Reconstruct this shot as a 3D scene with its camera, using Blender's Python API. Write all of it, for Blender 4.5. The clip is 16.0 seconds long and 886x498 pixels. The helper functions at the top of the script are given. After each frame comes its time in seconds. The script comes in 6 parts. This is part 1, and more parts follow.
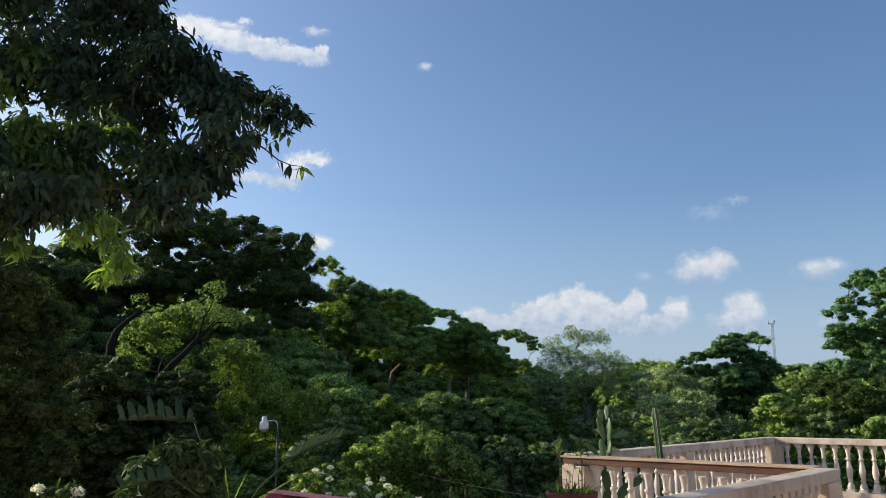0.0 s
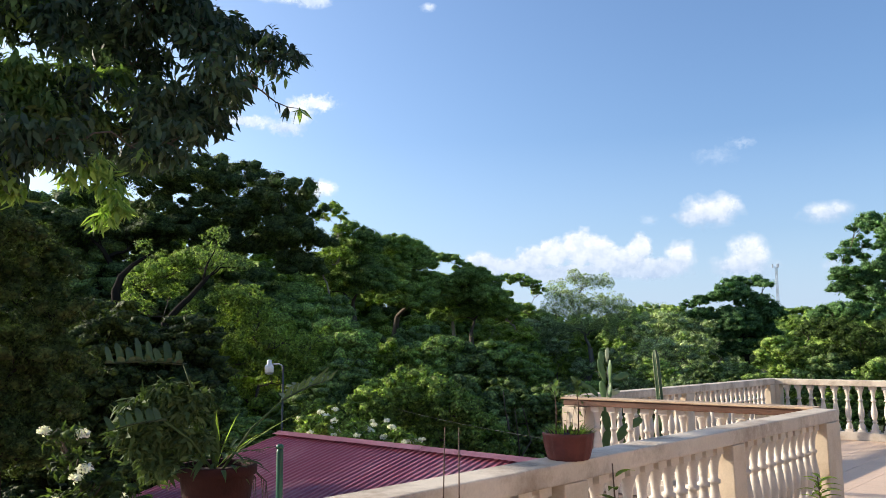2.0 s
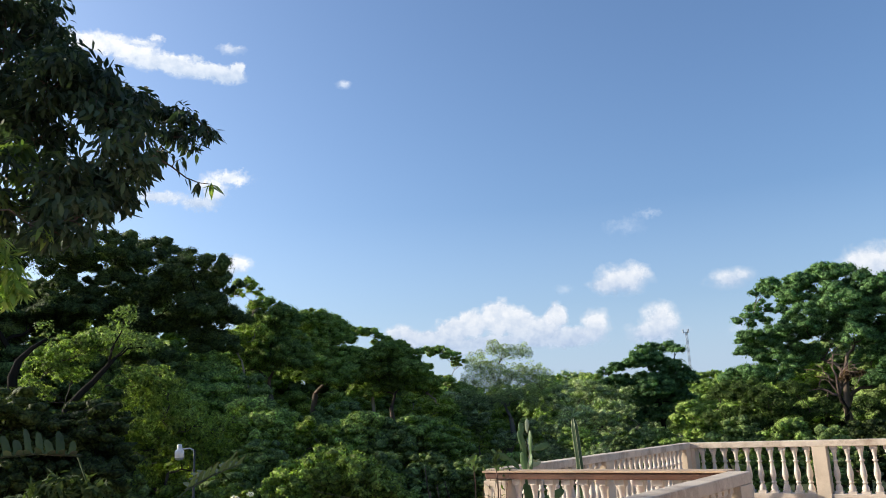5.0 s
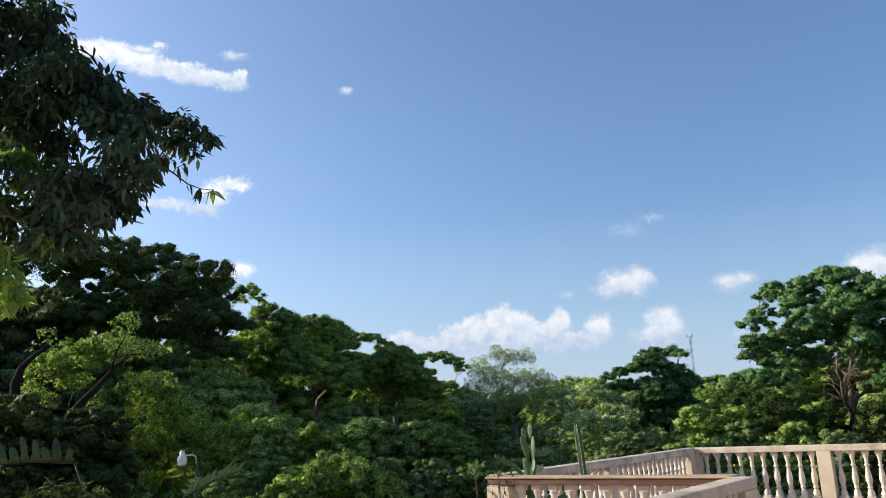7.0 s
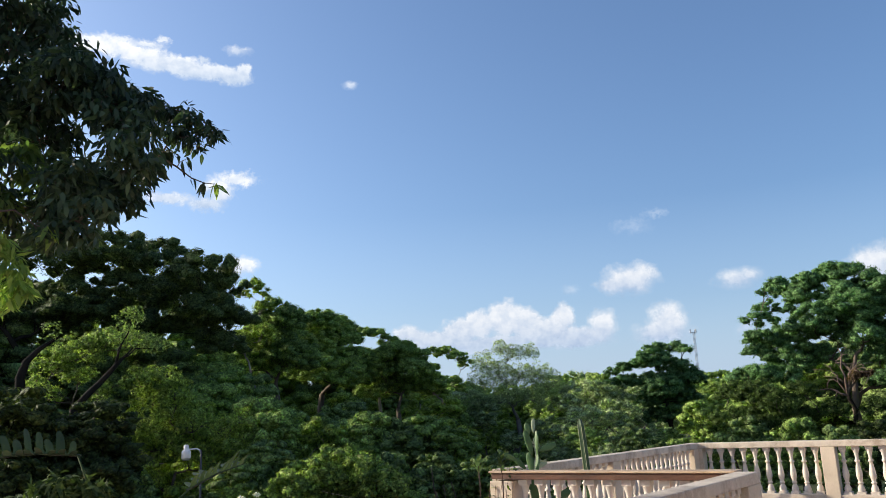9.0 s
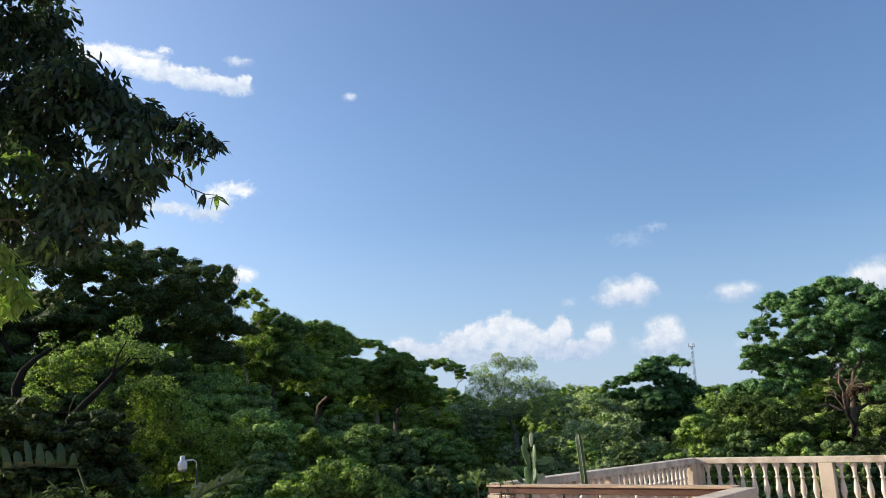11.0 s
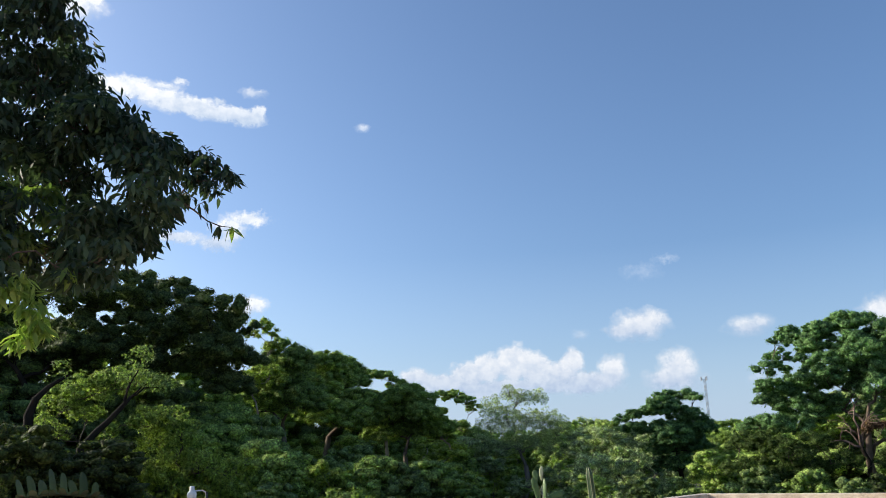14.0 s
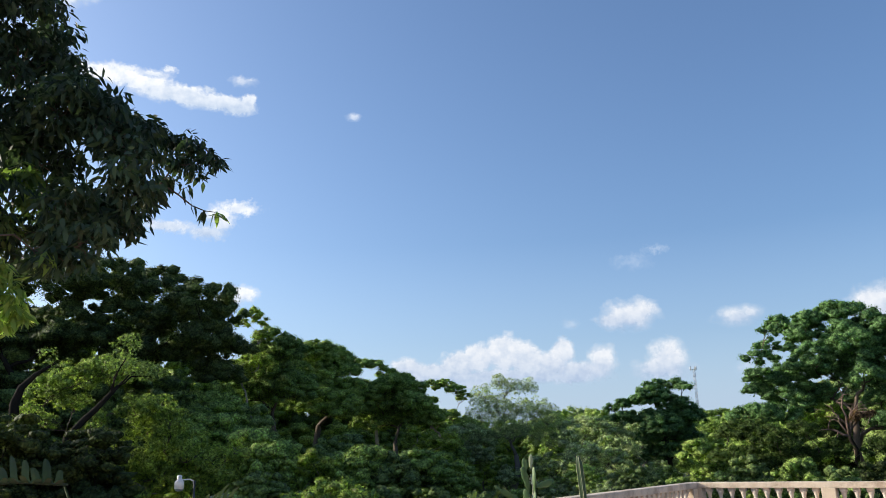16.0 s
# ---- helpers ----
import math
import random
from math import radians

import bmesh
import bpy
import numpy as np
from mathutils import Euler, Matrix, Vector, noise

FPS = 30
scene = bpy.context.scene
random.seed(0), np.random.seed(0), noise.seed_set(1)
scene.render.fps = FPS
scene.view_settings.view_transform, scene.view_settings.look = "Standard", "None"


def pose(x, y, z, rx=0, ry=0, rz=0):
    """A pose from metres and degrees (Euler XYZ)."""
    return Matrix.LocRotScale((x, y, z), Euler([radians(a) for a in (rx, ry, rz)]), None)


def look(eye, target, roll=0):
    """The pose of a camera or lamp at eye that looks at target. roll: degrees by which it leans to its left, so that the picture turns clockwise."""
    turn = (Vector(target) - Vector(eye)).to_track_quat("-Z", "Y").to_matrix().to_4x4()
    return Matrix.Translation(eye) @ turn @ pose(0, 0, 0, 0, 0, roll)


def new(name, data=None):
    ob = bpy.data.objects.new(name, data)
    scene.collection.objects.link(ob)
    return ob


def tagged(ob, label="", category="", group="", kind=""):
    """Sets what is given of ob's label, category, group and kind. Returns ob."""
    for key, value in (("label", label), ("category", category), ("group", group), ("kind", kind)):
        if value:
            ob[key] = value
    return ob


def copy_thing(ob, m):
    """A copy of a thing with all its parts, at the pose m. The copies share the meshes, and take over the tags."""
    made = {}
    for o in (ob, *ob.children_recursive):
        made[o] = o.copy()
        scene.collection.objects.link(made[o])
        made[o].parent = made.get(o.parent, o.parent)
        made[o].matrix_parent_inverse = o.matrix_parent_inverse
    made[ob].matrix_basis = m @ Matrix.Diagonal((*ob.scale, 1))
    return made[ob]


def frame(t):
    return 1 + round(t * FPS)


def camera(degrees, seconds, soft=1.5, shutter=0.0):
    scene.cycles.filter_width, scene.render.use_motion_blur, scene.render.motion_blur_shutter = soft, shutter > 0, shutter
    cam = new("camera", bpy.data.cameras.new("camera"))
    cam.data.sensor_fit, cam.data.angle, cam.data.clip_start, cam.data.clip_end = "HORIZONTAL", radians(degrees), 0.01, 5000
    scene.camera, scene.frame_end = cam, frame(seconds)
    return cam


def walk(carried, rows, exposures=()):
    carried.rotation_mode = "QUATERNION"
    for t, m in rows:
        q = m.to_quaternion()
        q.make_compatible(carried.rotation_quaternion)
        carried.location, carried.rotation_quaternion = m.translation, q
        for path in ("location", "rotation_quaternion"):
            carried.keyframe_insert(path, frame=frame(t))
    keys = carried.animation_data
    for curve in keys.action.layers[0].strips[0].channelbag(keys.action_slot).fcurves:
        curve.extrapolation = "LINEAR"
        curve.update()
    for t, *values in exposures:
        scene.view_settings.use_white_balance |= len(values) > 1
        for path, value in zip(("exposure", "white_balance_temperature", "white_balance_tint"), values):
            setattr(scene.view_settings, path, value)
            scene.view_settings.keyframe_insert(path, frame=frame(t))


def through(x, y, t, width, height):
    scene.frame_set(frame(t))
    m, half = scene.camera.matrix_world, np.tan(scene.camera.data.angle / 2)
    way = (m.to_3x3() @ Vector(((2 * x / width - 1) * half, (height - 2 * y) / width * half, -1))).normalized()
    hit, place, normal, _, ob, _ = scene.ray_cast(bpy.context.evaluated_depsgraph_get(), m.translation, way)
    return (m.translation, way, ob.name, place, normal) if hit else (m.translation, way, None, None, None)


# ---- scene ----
# ---- camera ----
# seconds, eye, heading (to the left from +y), tilt up, roll
PATH = [
    (0, -0.076, -0.011, 1.486, -48.25, 11.27, -0.17),
    (0.5, -0.027, -0.005, 1.479, -50.05, 9.94, 0.38),
    (1, 0.015, -0.022, 1.474, -49.63, 8.58, 0.49),
    (1.5, 0.012, -0.005, 1.477, -48.21, 7.30, 0.15),
    (2, -0.000, 0.000, 1.480, -47.90, 7.26, -0.35),
    (2.5, 0.004, -0.003, 1.480, -48.74, 8.49, -0.95),
    (3, 0.007, -0.009, 1.490, -50.35, 11.14, -1.38),
    (3.5, 0.011, -0.008, 1.491, -52.10, 12.58, -1.68),
    (4, 0.015, -0.011, 1.490, -53.02, 12.41, -2.17),
    (4.5, 0.021, -0.009, 1.488, -53.98, 12.21, -2.48),
    (7, 0.046, -0.005, 1.488, -53.85, 12.79, -2.75),
    (7.5, 0.065, -0.001, 1.487, -53.81, 12.44, -3.08),
    (8, 0.068, 0.001, 1.481, -53.61, 12.36, -2.76),
    (10.5, 0.023, -0.007, 1.491, -53.70, 12.67, -2.29),
    (11, 0.035, -0.002, 1.491, -53.71, 13.30, -2.17),
    (11.5, 0.039, -0.003, 1.490, -53.73, 13.56, -2.40),
    (12, 0.030, -0.016, 1.486, -53.51, 14.46, -2.47),
    (12.5, 0.041, -0.009, 1.492, -53.69, 15.60, -1.85),
    (13, 0.020, -0.024, 1.482, -53.64, 15.77, -1.73),
    (13.5, -0.026, -0.038, 1.484, -53.21, 15.68, -1.66),
    (14, -0.038, -0.055, 1.493, -52.95, 15.55, -1.62),
    (14.5, -0.014, -0.041, 1.492, -53.50, 15.50, -1.89),
    (15, 0.025, -0.025, 1.489, -53.76, 15.39, -1.88),
    (15.5, 0.057, -0.000, 1.485, -54.01, 15.11, -1.60),
    (16, 0.074, 0.005, 1.486, -53.61, 14.79, -1.64),
]


def aimed(x, y, z, heading, tilt, roll):
    h, e = radians(heading), radians(tilt)
    ahead = Vector((-math.sin(h) * math.cos(e), math.cos(h) * math.cos(e), math.sin(e)))
    return look(Vector((x, y, z)), Vector((x, y, z)) + ahead, roll)


EXPOSURES = [(0.0, 0.27, 6350, 10), (0.5, 0.57, 6350, 10), (1.2, 0.72, 6350, 10), (2.2, 0.75, 6350, 10), (3.5, 0.55, 6350, 10), (16.0, 0.52, 6350, 10)]
cam = camera(58.68, 16.0, soft=0.9)
walk(cam, [(t, aimed(*row)) for t, *row in PATH], EXPOSURES)

# ---- sky and sun ----
SUN_HEADING, SUN_HEIGHT = 20.0, 21.5

world = bpy.data.worlds.new("sky")
scene.world = world
world.use_nodes = True
wn = world.node_tree
wn.nodes.clear()
sky = wn.nodes.new("ShaderNodeTexSky")
sky.sky_type = "NISHITA"
sky.sun_disc = False
sky.sun_elevation = radians(SUN_HEIGHT)
sky.sun_rotation = radians(-SUN_HEADING)
sky.altitude = 100
sky.air_density = 1.0
sky.dust_density = 2.6
sky.ozone_density = 4.3
w_back = wn.nodes.new("ShaderNodeBackground")
w_back.inputs["Strength"].default_value = 0.137
w_out = wn.nodes.new("ShaderNodeOutputWorld")
wn.links.new(sky.outputs[0], w_back.inputs[0])
wn.links.new(w_back.outputs[0], w_out.inputs[0])

sun_data = bpy.data.lights.new("sun", "SUN")
sun_data.energy, sun_data.angle, sun_data.color = 5.0, radians(0.5), (1.0, 0.88, 0.70)
sun = new("sun", sun_data)
_s, _e = radians(SUN_HEADING), radians(SUN_HEIGHT)
to_sun = Vector((-math.sin(_s) * math.cos(_e), math.cos(_s) * math.cos(_e), math.sin(_e)))
sun.matrix_world = look(to_sun * 60, (0, 0, 0))


# ---- materials ----
def material(name):
    m = bpy.data.materials.new(name)
    m.use_nodes = True
    n = m.node_tree
    n.nodes.clear()
    out = n.nodes.new("ShaderNodeOutputMaterial")
    return m, n, out


def node(n, kind, **inputs):
    k = n.nodes.new(kind)
    for key, value in inputs.items():
        k.inputs[key.replace("_", " ")].default_value = value
    return k


def ramp(n, source, stops):
    r = n.nodes.new("ShaderNodeValToRGB")
    r.color_ramp.elements[0].position, r.color_ramp.elements[0].color = stops[0][0], (*stops[0][1], 1)
    r.color_ramp.elements[1].position, r.color_ramp.elements[1].color = stops[-1][0], (*stops[-1][1], 1)
    for p, c in stops[1:-1]:
        r.color_ramp.elements.new(p).color = (*c, 1)
    n.links.new(source, r.inputs[0])
    return r.outputs[0]


def mixed(n, fac, a, b, kind="MIX"):
    m = n.nodes.new("ShaderNodeMix")
    m.data_type, m.blend_type = "RGBA", kind
    if isinstance(fac, float):
        m.inputs[0].default_value = fac
    else:
        n.links.new(fac, m.inputs[0])
    for socket, value in ((m.inputs[6], a), (m.inputs[7], b)):
        if isinstance(value, tuple):
            socket.default_value = (*value, 1)
        else:
            n.links.new(value, socket)
    return m.outputs[2]


def surface(name, dark, light, scale=3.0, fine=60.0, rough=0.7, bump=0.2, stain=None, stain_scale=1.2, metal=0.0, vary=0.0, stretch=(1, 1, 1), spec=0.4, stain_from=0.52):
    """A painted, wooden or mineral surface: two noises of colour, a fine bump, and stains."""
    m, n, out = material(name)
    tex = n.nodes.new("ShaderNodeTexCoord")
    mapping = n.nodes.new("ShaderNodeMapping")
    mapping.inputs["Scale"].default_value = stretch
    n.links.new(tex.outputs["Object"], mapping.inputs[0])
    big = node(n, "ShaderNodeTexNoise", Scale=scale, Detail=6.0, Roughness=0.6)
    small = node(n, "ShaderNodeTexNoise", Scale=fine, Detail=4.0, Roughness=0.6)
    for k in (big, small):
        n.links.new(mapping.outputs[0], k.inputs["Vector"])
    colour = ramp(n, big.outputs[0], [(0.3, dark), (0.7, light)])
    grain = ramp(n, small.outputs[0], [(0.25, (0.78, 0.78, 0.78)), (0.75, (1.0, 1.0, 1.0))])
    colour = mixed(n, 0.6, colour, grain, "MULTIPLY")
    if stain:
        spots = node(n, "ShaderNodeTexNoise", Scale=stain_scale, Detail=8.0, Roughness=0.7)
        n.links.new(tex.outputs["Object"], spots.inputs["Vector"])
        where = ramp(n, spots.outputs[0], [(stain_from, (0, 0, 0)), (stain_from + 0.2, (0.75, 0.75, 0.75))])
        colour = mixed(n, where, colour, stain)
    if vary:
        info = n.nodes.new("ShaderNodeObjectInfo")
        shade = ramp(n, info.outputs["Random"], [(0.0, (1 - vary,) * 3), (1.0, (1.0,) * 3)])
        colour = mixed(n, 1.0, colour, shade, "MULTIPLY")
    bsdf = node(n, "ShaderNodeBsdfPrincipled", Roughness=rough, Metallic=metal)
    bsdf.inputs["Specular IOR Level"].default_value = spec
    n.links.new(colour, bsdf.inputs["Base Color"])
    relief = node(n, "ShaderNodeBump", Strength=bump, Distance=0.01)
    n.links.new(small.outputs[0], relief.inputs["Height"])
    n.links.new(relief.outputs[0], bsdf.inputs["Normal"])
    n.links.new(bsdf.outputs[0], out.inputs[0])
    return m


def leafage(name, dark, mid, light, through=0.35, gloss=0.55, patch=0.25, grain=13.0):
    """Leaves: each a shade of its own, drifts of colour over the crown, light let through the blade."""
    m, n, out = material(name)
    geo = n.nodes.new("ShaderNodeNewGeometry")
    drift = node(n, "ShaderNodeTexNoise", Scale=patch, Detail=3.0)
    n.links.new(geo.outputs["Position"], drift.inputs["Vector"])
    add = n.nodes.new("ShaderNodeMath")
    add.operation = "MULTIPLY_ADD"
    add.inputs[1].default_value = 0.55
    n.links.new(geo.outputs["Random Per Island"], add.inputs[0])
    half = n.nodes.new("ShaderNodeMath")
    half.operation = "MULTIPLY_ADD"
    half.inputs[1].default_value, half.inputs[2].default_value = 1.1, -0.3
    n.links.new(drift.outputs[0], half.inputs[0])
    n.links.new(half.outputs[0], add.inputs[2])
    colour = ramp(n, add.outputs[0], [(0.15, dark), (0.5, mid), (0.92, light)])
    bsdf = node(n, "ShaderNodeBsdfPrincipled", Roughness=gloss)
    bsdf.inputs["Specular IOR Level"].default_value = 0.1 if grain else 0.15
    if grain:
        # single leaves within a dense tuft: each a tone, gap shade painted between
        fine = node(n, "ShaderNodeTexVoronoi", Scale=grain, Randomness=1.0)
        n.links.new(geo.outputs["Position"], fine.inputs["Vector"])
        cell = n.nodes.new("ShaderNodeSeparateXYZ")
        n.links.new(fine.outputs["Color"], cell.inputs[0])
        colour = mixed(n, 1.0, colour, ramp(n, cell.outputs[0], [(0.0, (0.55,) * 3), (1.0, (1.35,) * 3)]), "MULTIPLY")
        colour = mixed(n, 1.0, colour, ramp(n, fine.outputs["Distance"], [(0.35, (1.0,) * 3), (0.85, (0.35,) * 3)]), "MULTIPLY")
        relief = node(n, "ShaderNodeBump", Strength=0.8, Distance=-0.06)
        n.links.new(fine.outputs["Distance"], relief.inputs["Height"])
        n.links.new(relief.outputs[0], bsdf.inputs["Normal"])
    n.links.new(colour, bsdf.inputs["Base Color"])
    glow = n.nodes.new("ShaderNodeBsdfTranslucent")
    yellow = mixed(n, 1.0, colour, (1.38, 1.62, 0.72), "MULTIPLY")
    n.links.new(yellow, glow.inputs[0])
    mix = n.nodes.new("ShaderNodeMixShader")
    mix.inputs[0].default_value = through
    n.links.new(bsdf.outputs[0], mix.inputs[1])
    n.links.new(glow.outputs[0], mix.inputs[2])
    n.links.new(mix.outputs[0], out.inputs[0])
    return m


CREAM = surface("cream_paint", (0.47, 0.405, 0.33), (0.60, 0.52, 0.43), 2.5, 70, 0.75, 0.25, (0.30, 0.22, 0.15), 2.6)
RAIL_PAINT = surface("weathered_rail_paint", (0.53, 0.45, 0.35), (0.69, 0.59, 0.47), 2.5, 70, 0.75, 0.3, (0.20, 0.135, 0.085), 2.2, stain_from=0.46)
CREAM_POST = surface("cream_paint_post", (0.55, 0.45, 0.33), (0.69, 0.57, 0.43), 2.5, 70, 0.75, 0.25, (0.40, 0.30, 0.20), 2.2)
BALUSTER = surface("baluster_paint", (0.58, 0.50, 0.41), (0.70, 0.62, 0.53), 6, 90, 0.6, 0.2, (0.45, 0.36, 0.28), 3.0, vary=0.12)
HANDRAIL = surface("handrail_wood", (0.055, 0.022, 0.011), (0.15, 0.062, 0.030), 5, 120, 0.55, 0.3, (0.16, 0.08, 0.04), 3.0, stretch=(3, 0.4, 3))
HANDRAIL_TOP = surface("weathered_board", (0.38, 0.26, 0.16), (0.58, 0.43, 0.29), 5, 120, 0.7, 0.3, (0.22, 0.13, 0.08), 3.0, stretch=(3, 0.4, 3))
TILE = surface("terrace_tile", (0.62, 0.45, 0.32), (0.76, 0.56, 0.42), 1.2, 40, 0.65, 0.15, (0.38, 0.28, 0.21), 0.8, vary=0.10)
GROUT = surface("grout", (0.40, 0.31, 0.23), (0.48, 0.37, 0.28), 4, 80, 0.9, 0.3)
WALL = surface("house_wall", (0.42, 0.33, 0.245), (0.52, 0.42, 0.32), 0.8, 40, 0.85, 0.3, (0.36, 0.30, 0.24), 0.5)
ROOF = surface("red_sheet_metal", (0.44, 0.125, 0.185), (0.57, 0.185, 0.26), 0.9, 30, 0.38, 0.05, (0.60, 0.33, 0.36), 0.9, vary=0.08, spec=0.8)
CAP = surface("red_ridge_metal", (0.34, 0.13, 0.17), (0.44, 0.21, 0.245), 1.2, 30, 0.35, 0.05, spec=0.6)
# clay of the big pot, with shade from its overhanging leaves put in
SHADED_CLAY = surface("shaded_clay", (0.022, 0.007, 0.006), (0.048, 0.013, 0.011), 9, 60, 0.85, 0.3, (0.020, 0.011, 0.008), 8.0, spec=0.2)
CLAY = surface("red_clay", (0.08, 0.018, 0.015), (0.15, 0.036, 0.029), 9, 60, 0.6, 0.3, (0.08, 0.03, 0.022), 8.0)
SOIL = surface("soil", (0.03, 0.018, 0.012), (0.09, 0.05, 0.03), 20, 120, 0.95, 0.8)
BARK = surface("bark", (0.055, 0.038, 0.026), (0.16, 0.12, 0.085), 1.5, 18, 0.9, 0.9, stretch=(2, 2, 0.5))
DARK_BARK = surface("dark_bark", (0.012, 0.010, 0.008), (0.035, 0.028, 0.021), 1.5, 18, 0.9, 0.9, stretch=(2, 2, 0.5), spec=0.08)
RED_BARK = surface("reddish_bark", (0.10, 0.068, 0.052), (0.24, 0.17, 0.135), 1.5, 18, 0.9, 0.9, stretch=(2, 2, 0.5))
GREY_BARK = surface("grey_bark", (0.10, 0.085, 0.07), (0.22, 0.19, 0.16), 1.5, 18, 0.9, 0.9, stretch=(2, 2, 0.5))
PALE_BARK = surface("pale_bark", (0.22, 0.18, 0.14), (0.42, 0.36, 0.30), 1.5, 18, 0.9, 0.9, stretch=(2, 2, 0.5))
DRY = surface("dry_stem", (0.07, 0.042, 0.028), (0.15, 0.092, 0.062), 8, 60, 0.85, 0.4)
GROUND = surface("forest_ground", (0.028, 0.035, 0.012), (0.085, 0.11, 0.03), 0.08, 3.0, 0.95, 0.6, (0.09, 0.07, 0.04), 0.05)
GREEN_PAINT = surface("green_paint", (0.006, 0.055, 0.033), (0.009, 0.085, 0.05), 6, 80, 0.4, 0.1)
WHITE_PAINT = surface("white_enamel", (0.70, 0.70, 0.68), (0.80, 0.80, 0.78), 8, 60, 0.4, 0.05)
GREY_METAL = surface("grey_steel", (0.30, 0.31, 0.32), (0.42, 0.43, 0.45), 8, 60, 0.45, 0.1, metal=0.6)
DARK_METAL = surface("dark_steel", (0.03, 0.03, 0.03), (0.07, 0.07, 0.065), 8, 60, 0.5, 0.1)
# mast steel with distance haze put in as a paler, bluish grey
MAST_STEEL = surface("hazed_steel", (0.36, 0.40, 0.46), (0.46, 0.50, 0.56), 8, 60, 0.6, 0.1)
CABLE = surface("cable_sheath", (0.012, 0.012, 0.012), (0.028, 0.028, 0.028), 8, 60, 0.6, 0.1)
CACTUS = surface("cactus_skin", (0.022, 0.055, 0.015), (0.045, 0.095, 0.03), 7, 60, 0.55, 0.2, (0.08, 0.10, 0.045), 5.0)
PEAR = surface("pear_pad", (0.055, 0.12, 0.035), (0.115, 0.20, 0.065), 7, 60, 0.5, 0.2, (0.22, 0.24, 0.12), 6.0)
PALE_PAD = surface("pale_pad", (0.33, 0.40, 0.22), (0.48, 0.52, 0.33), 7, 60, 0.55, 0.2)
SPINE = surface("cactus_edge", (0.34, 0.36, 0.20), (0.50, 0.50, 0.33), 20, 90, 0.7, 0.2)
PETAL = leafage("white_petal", (0.737, 0.682, 0.666), (0.855, 0.792, 0.799), (0.950, 0.880, 0.920), 0.3, 0.6, grain=0.0)

# darker copies of the green: the dim wood's shade put into the leaves
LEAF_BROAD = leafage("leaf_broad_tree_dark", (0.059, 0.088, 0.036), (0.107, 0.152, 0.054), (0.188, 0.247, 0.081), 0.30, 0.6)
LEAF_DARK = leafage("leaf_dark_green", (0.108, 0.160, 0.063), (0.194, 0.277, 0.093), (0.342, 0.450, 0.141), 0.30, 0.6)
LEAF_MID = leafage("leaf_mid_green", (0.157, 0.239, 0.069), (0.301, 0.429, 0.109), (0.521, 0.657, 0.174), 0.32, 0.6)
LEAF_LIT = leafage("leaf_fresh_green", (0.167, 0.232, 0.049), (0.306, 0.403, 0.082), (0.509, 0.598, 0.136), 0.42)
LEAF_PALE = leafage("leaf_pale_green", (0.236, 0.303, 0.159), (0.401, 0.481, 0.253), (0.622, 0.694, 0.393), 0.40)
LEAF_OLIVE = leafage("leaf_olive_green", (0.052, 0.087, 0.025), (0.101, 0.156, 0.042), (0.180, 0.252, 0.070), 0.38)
# olive leaves made darker: the garden's shade is put into the colour
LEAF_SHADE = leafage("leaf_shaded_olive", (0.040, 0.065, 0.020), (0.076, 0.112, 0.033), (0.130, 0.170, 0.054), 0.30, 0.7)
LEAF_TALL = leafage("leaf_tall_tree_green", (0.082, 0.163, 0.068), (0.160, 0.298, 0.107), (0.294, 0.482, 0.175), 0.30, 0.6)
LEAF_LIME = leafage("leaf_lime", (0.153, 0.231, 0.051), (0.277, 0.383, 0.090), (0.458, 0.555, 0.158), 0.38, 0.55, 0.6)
# sunlight on the near tree's leaves, put in as yellow-green
LEAF_SUNLIT = leafage("leaf_sunlit_yellow_green", (0.118, 0.195, 0.052), (0.235, 0.326, 0.085), (0.392, 0.470, 0.144), 0.48, 0.5, 1.0, grain=0.0)
# the near tree's backlit darkness is put into this leaf colour
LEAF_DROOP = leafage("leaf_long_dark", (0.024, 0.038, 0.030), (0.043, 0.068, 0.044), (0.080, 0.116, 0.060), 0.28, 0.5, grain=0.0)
DEAD_LEAF = leafage("leaf_dry_brown", (0.10, 0.065, 0.04), (0.19, 0.12, 0.075), (0.30, 0.20, 0.13), 0.3)
# near-black copy of the green, with deep shade put into it
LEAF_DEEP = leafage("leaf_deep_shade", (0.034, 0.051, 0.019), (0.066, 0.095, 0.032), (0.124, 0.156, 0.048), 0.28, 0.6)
LEAF_SPLIT = leafage("leaf_split_grey_green", (0.022, 0.038, 0.022), (0.038, 0.058, 0.034), (0.058, 0.085, 0.051), 0.15, 0.5, 3.0, grain=0.0)
# lighter copy for the near tree's lit leaves, light put into the green
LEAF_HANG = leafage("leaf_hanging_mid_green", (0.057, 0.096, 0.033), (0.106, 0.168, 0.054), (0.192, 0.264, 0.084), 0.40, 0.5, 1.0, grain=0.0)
LEAF_POT = leafage("leaf_pot_plant", (0.029, 0.050, 0.017), (0.054, 0.086, 0.029), (0.101, 0.140, 0.051), 0.18, 0.7, 3.0, grain=0.0)



